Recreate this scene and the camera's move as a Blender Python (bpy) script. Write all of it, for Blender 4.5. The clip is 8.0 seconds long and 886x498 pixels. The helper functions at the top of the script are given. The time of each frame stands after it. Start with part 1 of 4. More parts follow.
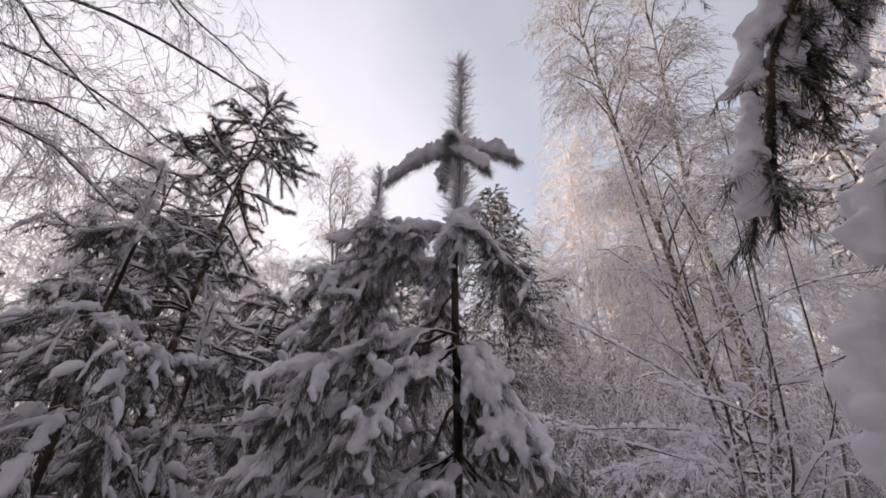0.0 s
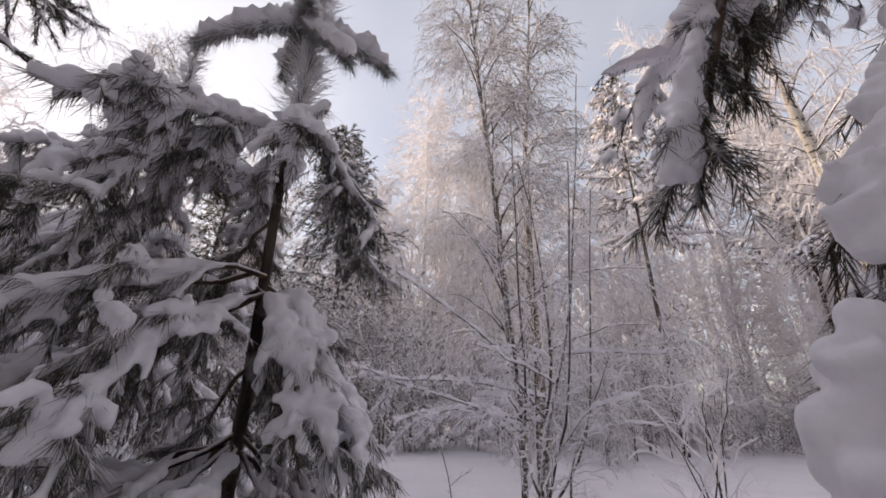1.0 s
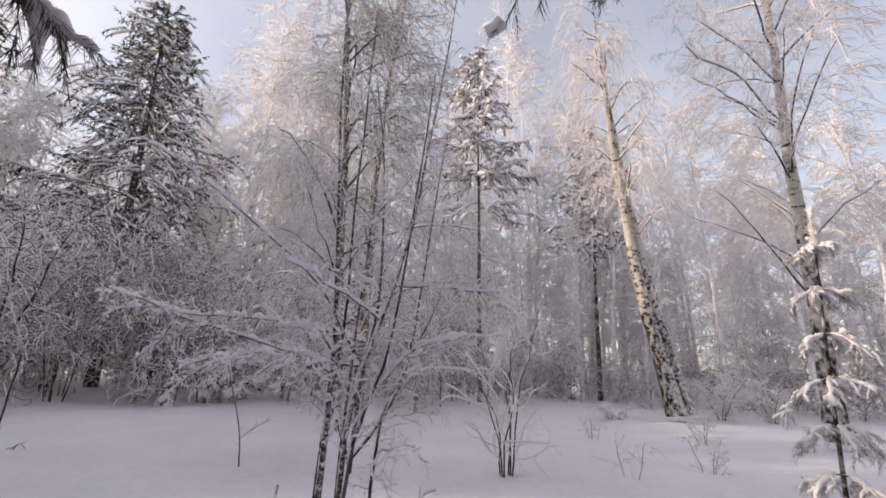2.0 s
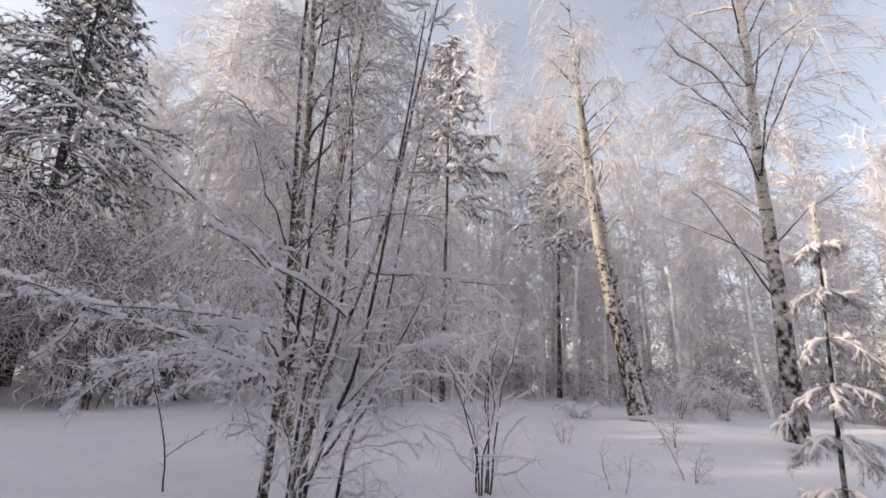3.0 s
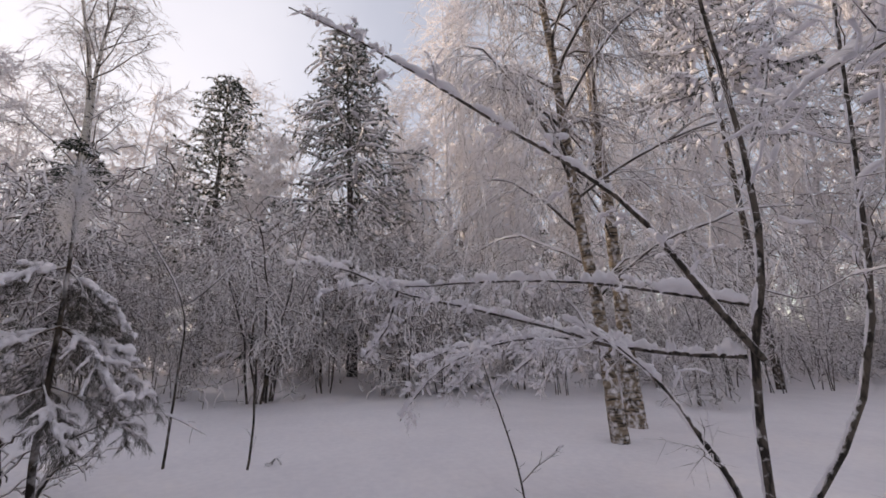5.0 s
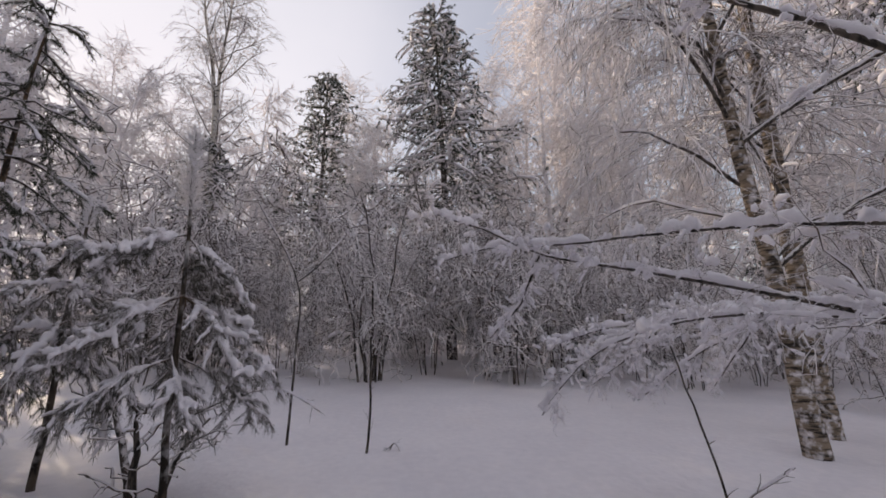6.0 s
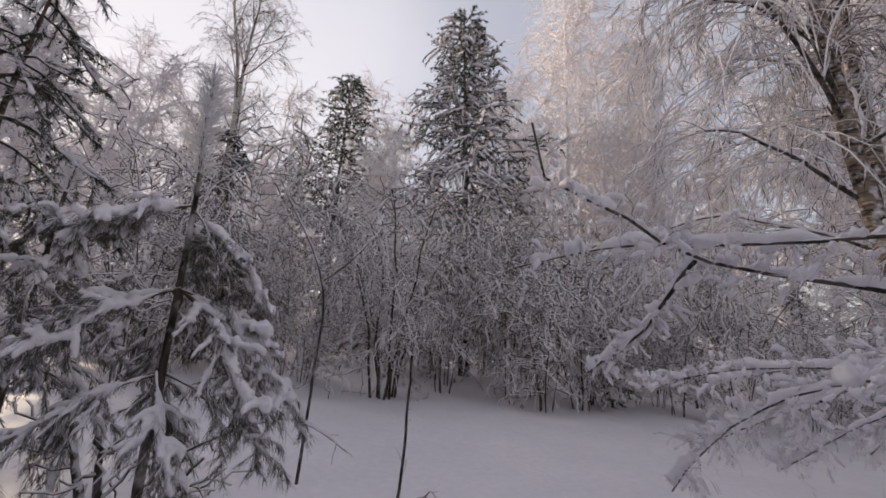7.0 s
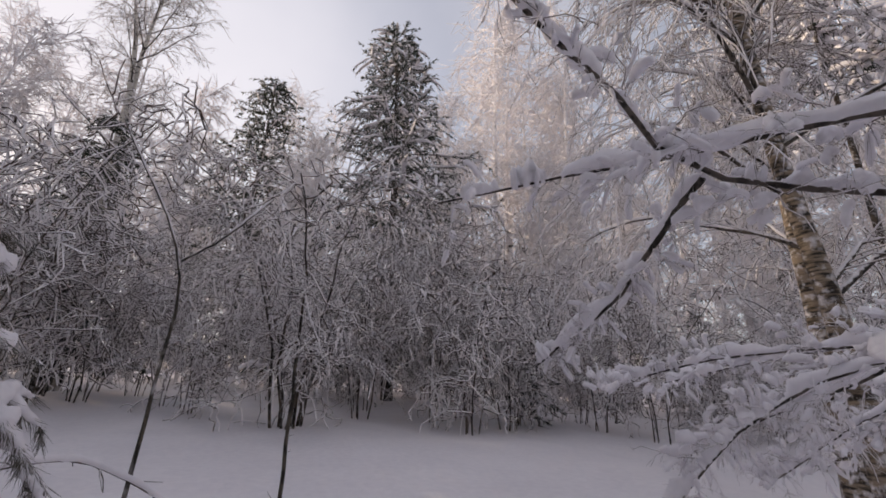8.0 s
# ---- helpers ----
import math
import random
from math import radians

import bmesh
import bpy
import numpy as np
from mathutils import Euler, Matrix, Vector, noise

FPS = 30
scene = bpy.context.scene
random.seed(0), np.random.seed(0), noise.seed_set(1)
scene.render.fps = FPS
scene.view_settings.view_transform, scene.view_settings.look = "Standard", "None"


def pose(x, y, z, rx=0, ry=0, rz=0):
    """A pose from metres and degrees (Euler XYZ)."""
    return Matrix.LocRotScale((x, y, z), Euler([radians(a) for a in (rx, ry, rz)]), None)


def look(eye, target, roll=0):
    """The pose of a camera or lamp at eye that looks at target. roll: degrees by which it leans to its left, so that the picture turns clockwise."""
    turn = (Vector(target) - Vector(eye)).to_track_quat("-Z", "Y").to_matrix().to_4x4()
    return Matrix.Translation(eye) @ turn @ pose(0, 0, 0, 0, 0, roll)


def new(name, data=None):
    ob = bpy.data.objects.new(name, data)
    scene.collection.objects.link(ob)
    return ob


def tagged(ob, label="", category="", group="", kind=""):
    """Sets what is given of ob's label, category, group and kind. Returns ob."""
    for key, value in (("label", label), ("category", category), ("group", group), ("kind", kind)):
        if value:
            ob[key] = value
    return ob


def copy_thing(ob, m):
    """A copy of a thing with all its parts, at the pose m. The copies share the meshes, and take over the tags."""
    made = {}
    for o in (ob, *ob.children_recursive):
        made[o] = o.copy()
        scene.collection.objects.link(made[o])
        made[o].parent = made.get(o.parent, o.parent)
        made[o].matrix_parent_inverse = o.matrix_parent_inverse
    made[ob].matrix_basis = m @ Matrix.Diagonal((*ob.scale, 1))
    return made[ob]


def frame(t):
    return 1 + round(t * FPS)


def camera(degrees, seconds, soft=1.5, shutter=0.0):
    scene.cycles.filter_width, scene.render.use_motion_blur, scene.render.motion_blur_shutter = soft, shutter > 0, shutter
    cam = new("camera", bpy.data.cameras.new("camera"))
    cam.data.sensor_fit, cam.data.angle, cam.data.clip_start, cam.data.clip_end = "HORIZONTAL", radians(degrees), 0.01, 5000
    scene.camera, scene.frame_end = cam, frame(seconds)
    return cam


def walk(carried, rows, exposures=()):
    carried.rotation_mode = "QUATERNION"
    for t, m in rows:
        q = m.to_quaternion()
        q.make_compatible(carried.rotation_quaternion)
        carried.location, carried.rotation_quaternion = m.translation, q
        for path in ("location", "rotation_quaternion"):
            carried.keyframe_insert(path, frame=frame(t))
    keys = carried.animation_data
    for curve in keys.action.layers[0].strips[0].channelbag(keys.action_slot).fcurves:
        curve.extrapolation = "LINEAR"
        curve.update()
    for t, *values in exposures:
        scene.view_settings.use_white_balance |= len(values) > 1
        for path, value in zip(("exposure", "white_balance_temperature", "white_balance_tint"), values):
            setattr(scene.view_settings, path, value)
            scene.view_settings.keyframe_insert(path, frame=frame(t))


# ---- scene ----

# ---------------------------------------------------------------- camera
cam = camera(96.4, 8.0, soft=1.7)
ROWS = [
    (0.0, 0.192, 0.113, 0.705, 119.95, -0.82, 0.75),
    (0.5, 0.207, 0.206, 0.811, 117.06, -0.02, -12.15),
    (1.0, 0.228, 0.362, 0.796, 112.84, -0.21, -24.19),
    (1.5, 0.288, 0.493, 0.790, 109.10, -0.78, -36.72),
    (2.0, 0.519, 0.724, 0.736, 107.05, -1.02, -48.43),
    (2.2, 0.597, 0.805, 0.744, 106.78, -1.08, -52.01),
    (3.3, 0.850, 1.223, 0.803, 106.56, -1.21, -54.17),
    (3.5, 0.919, 1.349, 0.756, 106.43, -0.58, -50.39),
    (4.0, 1.055, 1.791, 0.662, 105.52, 0.98, -38.58),
    (4.5, 1.045, 2.027, 0.743, 104.91, 2.19, -27.84),
    (5.0, 0.995, 2.391, 0.806, 104.54, 1.60, -19.82),
    (5.2, 0.942, 2.464, 0.849, 103.83, 1.50, -17.41),
    (6.3, 0.851, 3.037, 0.764, 102.70, -1.27, -4.36),
    (6.5, 0.786, 3.128, 0.786, 102.81, -2.26, -3.96),
    (7.0, 0.656, 3.431, 0.826, 104.38, -3.43, -6.54),
    (7.5, 0.703, 3.619, 0.812, 106.21, -2.75, -12.05),
    (8.0, 0.825, 3.943, 0.735, 108.22, -1.94, -16.74),
]
walk(cam, [(t, pose(*p)) for t, *p in ROWS], exposures=[(0.0, 0.22, 7550, 21), (1.0, 0.32, 7500, 20), (2.0, 0.31, 7350, 19), (3.4, 0.32, 7250, 17), (5.0, 0.11, 7450, 20), (6.5, -0.06, 7450, 20), (8.0, -0.04, 7450, 20)])

# ---------------------------------------------------------------- light
SUN_AZ, SUN_EL = 43.0, 20.0  # degrees to the left of +y, degrees above the horizon
world = bpy.data.worlds.new("winter_sky")
scene.world = world
world.use_nodes = True
wn = world.node_tree.nodes
sky = wn.new("ShaderNodeTexSky")
sky.sky_type = "NISHITA"
sky.sun_disc = False
sky.sun_elevation = radians(SUN_EL)
sky.sun_rotation = radians(-SUN_AZ)
sky.air_density, sky.dust_density, sky.ozone_density = 1.0, 0.8, 1.0
wn["Background"].inputs["Strength"].default_value = 0.15
# ice haze: thickest round the sun, thinning to clear sky away from it, with faint soft streaks
veil = wn.new("ShaderNodeMix")
veil.data_type = "RGBA"
veil.inputs[7].default_value = (5.6, 6.2, 7.1, 1)
way = wn.new("ShaderNodeTexCoord")
toward = wn.new("ShaderNodeVectorMath")
toward.operation = "DOT_PRODUCT"
toward.inputs[1].default_value = (-math.sin(radians(SUN_AZ)) * math.cos(radians(SUN_EL)), math.cos(radians(SUN_AZ)) * math.cos(radians(SUN_EL)), math.sin(radians(SUN_EL)))
halo = wn.new("ShaderNodeMapRange")
halo.interpolation_type = "SMOOTHSTEP"
cirrus = wn.new("ShaderNodeTexNoise")
cirrus.inputs["Scale"].default_value, cirrus.inputs["Detail"].default_value = 2.2, 4.0
for socket, value in zip((1, 2, 3, 4), (0.55, 1.0, 0.4, 0.9)):
    halo.inputs[socket].default_value = value
streak = wn.new("ShaderNodeMath")
streak.operation = "MULTIPLY_ADD"
streak.inputs[1].default_value = 0.5
thick = wn.new("ShaderNodeMath")
thick.operation, thick.use_clamp = "ADD", True
thick.inputs[1].default_value = -0.25
for a, b in ((way.outputs["Generated"], toward.inputs[0]), (toward.outputs["Value"], halo.inputs[0]), (way.outputs["Generated"], cirrus.inputs["Vector"]), (cirrus.outputs["Fac"], streak.inputs[0]), (halo.outputs[0], streak.inputs[2]), (streak.outputs[0], thick.inputs[0]), (thick.outputs[0], veil.inputs[0]), (sky.outputs[0], veil.inputs[6]), (veil.outputs[2], wn["Background"].inputs["Color"])):
    world.node_tree.links.new(a, b)

sun = new("sun", bpy.data.lights.new("sun", "SUN"))
sun.data.energy, sun.data.angle, sun.data.color = 3.4, radians(0.6), (1.0, 0.89, 0.68)
to_sun = Vector((-math.sin(radians(SUN_AZ)) * math.cos(radians(SUN_EL)), math.cos(radians(SUN_AZ)) * math.cos(radians(SUN_EL)), math.sin(radians(SUN_EL))))
sun.matrix_world = look(to_sun * 60, (0, 0, 0))


# ---------------------------------------------------------------- materials
def material(name, rough=0.7):
    m = bpy.data.materials.new(name)
    m.use_nodes = True
    m.node_tree.nodes["Principled BSDF"].inputs["Roughness"].default_value = rough
    return m, m.node_tree.nodes, m.node_tree.links, m.node_tree.nodes["Principled BSDF"]


def noise_tex(n, l, scale, detail=4.0, stretch=None):
    c = n.new("ShaderNodeTexCoord")
    t = n.new("ShaderNodeTexNoise")
    t.inputs["Scale"].default_value, t.inputs["Detail"].default_value = scale, detail
    if stretch:
        mp = n.new("ShaderNodeMapping")
        mp.inputs["Scale"].default_value = stretch
        l.new(c.outputs["Object"], mp.inputs["Vector"])
        l.new(mp.outputs[0], t.inputs["Vector"])
    else:
        l.new(c.outputs["Object"], t.inputs["Vector"])
    return t


def ramp(n, l, src, stops):
    r = n.new("ShaderNodeValToRGB")
    e = r.color_ramp.elements
    while len(e) < len(stops):
        e.new(0.5)
    for i, (p, c) in enumerate(stops):
        e[i].position, e[i].color = p, (*c, 1) if len(c) == 3 else c
    l.new(src, r.inputs[0])
    return r


def bump(n, l, b, src, dist, strength=0.6):
    k = n.new("ShaderNodeBump")
    k.inputs["Distance"].default_value, k.inputs["Strength"].default_value = dist, strength
    l.new(src, k.inputs["Height"])
    l.new(k.outputs[0], b.inputs["Normal"])


def snow_material(name, fine, dist, lo=(0.82, 0.79, 0.83), hi=(0.92, 0.885, 0.915)):
    m, n, l, b = material(name, 0.55)
    t = noise_tex(n, l, fine, 6)
    g = noise_tex(n, l, fine * 0.08, 3)
    mix = n.new("ShaderNodeMix")
    mix.inputs[0].default_value = 0.5
    l.new(t.outputs["Fac"], mix.inputs[2])
    l.new(g.outputs["Fac"], mix.inputs[3])
    r = ramp(n, l, mix.outputs[0], [(0.35, lo), (0.65, hi)])
    l.new(r.outputs[0], b.inputs["Base Color"])
    b.inputs["Specular IOR Level"].default_value = 0.25
    bump(n, l, b, t.outputs["Fac"], dist)
    return m


def coated(name, dark, light, frost, cover, scale, rough=0.8, stretch=None, low=0.45, high=0.55, soft=0.35, patch=14.0):
    """A surface of its own colour with frost and snow lying on what faces up; cover from -1 (none) to 1 (all)."""
    m, n, l, b = material(name, rough)
    t = noise_tex(n, l, scale, 5, stretch)
    r = ramp(n, l, t.outputs["Fac"], [(low, dark), (high, light)])
    geo = n.new("ShaderNodeNewGeometry")
    sep = n.new("ShaderNodeSeparateXYZ")
    l.new(geo.outputs["Normal"], sep.inputs[0])
    t2 = noise_tex(n, l, patch, 4)
    add = n.new("ShaderNodeMath")
    add.operation = "MULTIPLY_ADD"
    l.new(t2.outputs["Fac"], add.inputs[0])
    add.inputs[1].default_value = 1.6
    l.new(sep.outputs[2], add.inputs[2])
    mr = n.new("ShaderNodeMapRange")
    mr.inputs[1].default_value, mr.inputs[2].default_value = 0.8 - cover - soft, 0.8 - cover + soft
    l.new(add.outputs[0], mr.inputs[0])
    mix = n.new("ShaderNodeMix")
    mix.data_type = "RGBA"
    l.new(mr.outputs[0], mix.inputs[0])
    l.new(r.outputs[0], mix.inputs[6])
    mix.inputs[7].default_value = (*frost, 1)
    l.new(mix.outputs[2], b.inputs["Base Color"])
    b.inputs["Specular IOR Level"].default_value = 0.2
    bump(n, l, b, t.outputs["Fac"], 0.006)
    return m


SNOW = snow_material("fallen_snow", 45.0, 0.004)
GROUND = snow_material("snow_ground", 18.0, 0.012)
FROST_WHITE = (0.88, 0.845, 0.865)
TWIG = coated("frosted_twig", (0.05, 0.035, 0.028), (0.11, 0.075, 0.055), FROST_WHITE, 0.3, 30.0, soft=0.2)
HOAR = coated("hoarfrost_twig", (0.16, 0.12, 0.11), (0.26, 0.2, 0.18), (0.9, 0.855, 0.87), 1.2, 30.0)
RIME = coated("rimed_twig", (0.07, 0.05, 0.04), (0.15, 0.11, 0.09), FROST_WHITE, 0.6, 30.0, soft=0.22)
LINED = coated("snow_lined_curled_twig", (0.05, 0.036, 0.03), (0.12, 0.085, 0.065), (0.9, 0.855, 0.87), 0.34, 14.0, soft=0.12, patch=8.0)
FAR_BARK = coated("frosted_bark", (0.08, 0.065, 0.055), (0.3, 0.26, 0.23), FROST_WHITE, 0.25, 12.0, 0.9, (1, 1, 0.5))
SAPLING = coated("sapling_bark", (0.03, 0.026, 0.023), (0.26, 0.22, 0.19), FROST_WHITE, -0.1, 70.0, 0.85, (1, 1, 1.6), 0.42, 0.6, 0.12, 60.0)
BARK = coated("dark_bark", (0.025, 0.02, 0.016), (0.09, 0.07, 0.055), FROST_WHITE, -0.35, 24.0, 0.9, (1, 1, 0.25))
ALDER = coated("alder_bark", (0.035, 0.03, 0.026), (0.12, 0.1, 0.085), FROST_WHITE, -0.28, 40.0, 0.85, (1, 1, 0.3), soft=0.14, patch=38.0)
DEAD_WOOD = coated("dead_wood", (0.03, 0.026, 0.022), (0.09, 0.075, 0.06), FROST_WHITE, -0.4, 40.0, 0.85, (1, 1, 0.3))
BIRCH = coated("birch_bark", (0.03, 0.025, 0.022), (0.5, 0.46, 0.41), FROST_WHITE, -0.3, 6.0, 0.7, (0.8, 0.8, 2.6), 0.36, 0.44, 0.2, 20.0)
# brown banded bark, with the shade on the two clearing-edge trunks in its colour
BIRCH_SHADE = coated("shaded_brown_birch_bark", (0.035, 0.027, 0.02), (0.27, 0.21, 0.155), FROST_WHITE, -0.2, 16.0, 0.7, (0.5, 0.5, 2.6), 0.4, 0.56, 0.2, 20.0)
BIRCH_MID = coated("scarred_birch_bark", (0.03, 0.026, 0.022), (0.52, 0.46, 0.4), FROST_WHITE, -0.3, 7.0, 0.8, (1.3, 1.3, 1.2), 0.43, 0.52)
BIRCH_BASE = coated("birch_base_bark", (0.03, 0.026, 0.022), (0.42, 0.38, 0.33), FROST_WHITE, -0.3, 7.0, 0.9, (1.6, 1.6, 0.8), 0.5, 0.6)
PINE_BARK = coated("pine_bark", (0.035, 0.026, 0.02), (0.12, 0.08, 0.05), FROST_WHITE, -0.4, 16.0, 0.9, (1, 1, 0.4))
NEEDLE = coated("pine_needle", (0.03, 0.036, 0.022), (0.085, 0.092, 0.06), FROST_WHITE, -0.3, 60.0, 0.5, soft=0.3, patch=30.0)
NEEDLE_GREY = coated("dusted_needle", (0.055, 0.051, 0.038), (0.14, 0.127, 0.1), FROST_WHITE, 0.02, 60.0, 0.6, soft=0.3, patch=25.0)
NEEDLE_FROST = coated("frosted_needle", (0.13, 0.14, 0.115), (0.26, 0.27, 0.23), FROST_WHITE, 0.6, 60.0, 0.6)
SPRUCE = coated("spruce_needle", (0.018, 0.026, 0.016), (0.05, 0.065, 0.042), FROST_WHITE, -0.42, 20.0, 0.6)
DRY_LEAF = coated("dry_leaf", (0.05, 0.026, 0.012), (0.11, 0.06, 0.025), FROST_WHITE, -0.8, 50.0, 0.7)


# ---------------------------------------------------------------- geometry kit
def unit(v):
    return v / np.maximum(np.linalg.norm(v, axis=-1, keepdims=True), 1e-9)


def slope(x, y):
    """Height of the snow: a slight fall to +x, with soft drifts."""
    x, y = np.asarray(x, float), np.asarray(y, float)
    r = np.hypot(x - 1, y - 3)
    z = -0.0316 * x + 0.0148 * y
    z = z / (1 + r / 60.0)
    z = z + 0.035 * np.sin(x * 0.9 + 0.6 * np.sin(y * 0.7)) * np.cos(y * 0.75 + 0.4)
    return z + 0.02 * np.sin(2.3 * x - 1.1 * y) * np.sin(1.7 * y + 0.8 * x)


def spline(points, k):
    """k points of a smooth curve through a few control points."""
    p = np.asarray(points, float)
    if len(p) == 2:
        p = np.array([p[0], (p[0] + p[1]) / 2, p[1]])
    d = np.r_[0, np.cumsum(np.linalg.norm(np.diff(p, axis=0), axis=1))]
    q = np.vstack([2 * p[0] - p[1], p, 2 * p[-1] - p[-2]])
    out = []
    for s in np.linspace(0, d[-1] * 0.99999, k):
        i = int(np.searchsorted(d, s, side="right")) - 1
        u = (s - d[i]) / (d[i + 1] - d[i])
        a, b, c, e = q[i], q[i + 1], q[i + 2], q[i + 3]
        out.append(0.5 * (2 * b + (c - a) * u + (2 * a - 5 * b + 4 * c - e) * u * u + (3 * b - a - 3 * c + e) * u ** 3))
    return np.array(out)


def wander(rng, path, amount):
    """The same curve with a few irregular bends; its ends stay."""
    k = len(path)
    w = rng.normal(0, amount, (k, 3)).cumsum(0)
    w -= np.linspace(0, 1, k)[:, None] * w[-1]
    return path + w


def frames(P, up=False):
    """Tangent, sideways and upward directions along each curve, without twists."""
    T = unit(np.gradient(P, axis=1))
    chord = P[:, -1] - P[:, 0]
    U0 = np.cross(chord, np.array([0, 0, 1.0]))
    flat = np.linalg.norm(U0, axis=-1) < 0.08 * np.linalg.norm(chord, axis=-1)
    U0[flat] = (1.0, 0, 0)
    U0 = unit(U0)[:, None]
    U = unit(U0 - (U0 * T).sum(-1, keepdims=True) * T)
    return T, U, np.cross(U, T)


def ring_faces(N, K, sides):
    i = np.arange(N)[:, None, None] * K * sides
    j = np.arange(K - 1)[None, :, None] * sides
    s = np.arange(sides)[None, None, :]
    a, b = i + j + s, i + j + (s + 1) % sides
    return np.stack([a, b, b + sides, a + sides], -1).reshape(-1, 4)


def tube(P, R, sides=3):
    """Tapered round rods along the curves P (n, k, 3), radii R (n, k)."""
    P = np.asarray(P, float)
    if P.ndim == 2:
        P, R = P[None], np.asarray(R, float)[None]
    N, K, _ = P.shape
    T, U, W = frames(P)
    a = np.linspace(0, 2 * np.pi, sides, endpoint=False)
    V = P[:, :, None] + R[:, :, None, None] * (np.cos(a)[:, None] * U[:, :, None] + np.sin(a)[:, None] * W[:, :, None])
    return V.reshape(-1, 3), ring_faces(N, K, sides)


def resample(P, k, at=None):
    N, K, _ = P.shape
    x = (np.linspace(0, 1, k) if at is None else at) * (K - 1)
    i = np.minimum(x.astype(int), K - 2)
    f = (x - i)[None, :, None]
    return P[:, i] * (1 - f) + P[:, i + 1] * f


def lumps(V, freq, phase=0.0):
    """Rounded puffs with narrow creases between them, from -1 to 1."""
    x, y, z = V[..., 0] * freq, V[..., 1] * freq, V[..., 2] * freq
    a = np.abs(np.sin(x + 1.3 * np.sin(y * 0.8 + phase)))
    b = np.abs(np.sin(y * 1.1 + 1.7 * np.sin(z * 0.9 + phase)))
    c = np.abs(np.sin(z * 0.9 + 1.1 * np.sin(x * 1.2 - phase)))
    return (a + b + c) / 1.5 - 1.1


def snow_cap(rng, P, width, height, k=7, sides=6, lift=0.75, rough=0.25, freq=0.0, swing=0.3, blunt=6):
    """Snow lying along the upper side of the curves P: rounded, lumpy, thinner where the curve is steep."""
    s = np.linspace(0, 1, k)
    s = 0.2 * s + 0.8 * (0.5 - 0.5 * np.cos(np.pi * s))
    P = resample(np.asarray(P, float), k, s)
    N = len(P)
    width, height = np.broadcast_to(width, N).astype(float), np.broadcast_to(height, N).astype(float)
    size = rng.uniform(0.75, 1.25, N)[:, None]
    T, U, W = frames(P)
    flat = 0.4 + 0.6 * np.sqrt(np.maximum(0, 1 - T[..., 2] ** 2))
    end = np.sqrt(np.maximum(0, 1 - np.abs(2 * s - 1) ** blunt)) * 0.96 + 0.04
    knots = max(3, min(k // 2 if swing > 0.4 else k // 3, 13))
    swell = resample(rng.uniform(1 - swing, 1 + swing, (N, knots, 2)), k)
    w = width[:, None] * flat * end * size * swell[..., 0]
    h = height[:, None] * flat * end * size * swell[..., 1]
    C = P + W * (h * lift)[..., None]
    a = np.linspace(0, 2 * np.pi, sides, endpoint=False)
    V = C[:, :, None] + (w[:, :, None] * np.cos(a))[..., None] * U[:, :, None] + (h[:, :, None] * np.sin(a))[..., None] * W[:, :, None]
    out = V - C[:, :, None]
    f = freq or 1.7 / max(float(width.mean()), 1e-4)
    V = V + out * (rough * (1.0 * lumps(V, f) + 0.45 * lumps(V, f * 2.1, 1.0)))[..., None]
    return V.reshape(-1, 3), ring_faces(N, k, sides)


def blobs(rng, C, R, rings=5, sides=8, rough=0.16):
    """Rounded lumps of snow at the centres C with radii R, a little flattened and uneven."""
    R = np.broadcast_to(R, len(C))
    th = np.linspace(0.02, np.pi - 0.02, rings)
    ph = np.linspace(0, 2 * np.pi, sides, endpoint=False)
    d = np.stack([np.sin(th)[:, None] * np.cos(ph), np.sin(th)[:, None] * np.sin(ph), np.cos(th)[:, None] * np.ones(sides)], -1)
    squash = rng.uniform(0.75, 1.2, (len(C), 1, 1, 3))
    V = C[:, None, None] + d[None] * squash * R[:, None, None, None]
    V = V + d[None] * (R[:, None, None] * rough * lumps(V, 60.0))[..., None]
    return V.reshape(-1, 3), ring_faces(len(C), rings, sides)


def along(rng, P, s):
    """Points and directions at the fractions s (n, m) of the curves P (n, k, 3)."""
    N, K, _ = P.shape
    x = np.clip(s, 0, 0.9999) * (K - 1)
    i = x.astype(int)
    f = (x - i)[..., None]
    r = np.arange(N)[:, None]
    return P[r, i] * (1 - f) + P[r, i + 1] * f, unit(P[r, i + 1] - P[r, i])


def grow(rng, P, n, s0, s1, length, angle, droop=0.0, rise=0.0, wiggle=0.06, k=4, taper=0.5, flat=0.0):
    """n side shoots on each curve: (n of P * n, k, 3). angle: degrees off the parent; droop, rise: bend in parts of the length; flat: 1 keeps them level."""
    N = len(P)
    s = s0 + (s1 - s0) * (np.arange(n)[None] + rng.uniform(0, 1, (N, n))) / n
    p, T = along(rng, P, s)
    side = rng.normal(0, 1, p.shape)
    side[..., 2] *= 1 - flat
    side = unit(side - (side * T).sum(-1, keepdims=True) * T)
    a = np.radians(rng.normal(angle, angle * 0.22, (N, n)))[..., None]
    d = T * np.cos(a) + side * np.sin(a)
    d[..., 2] += rise
    d = unit(d)
    L = length * (1 - taper * s) * rng.uniform(0.6, 1.25, (N, n))
    u = np.linspace(0, 1, k)
    Q = p[:, :, None] + d[:, :, None] * (L[..., None] * u)[..., None]
    Q[..., 2] -= droop * L[..., None] * u ** 2
    w = rng.normal(0, wiggle, Q.shape).cumsum(2) * L[..., None, None] / k
    w -= w[:, :, :1]
    return (Q + w).reshape(N * n, k, 3)


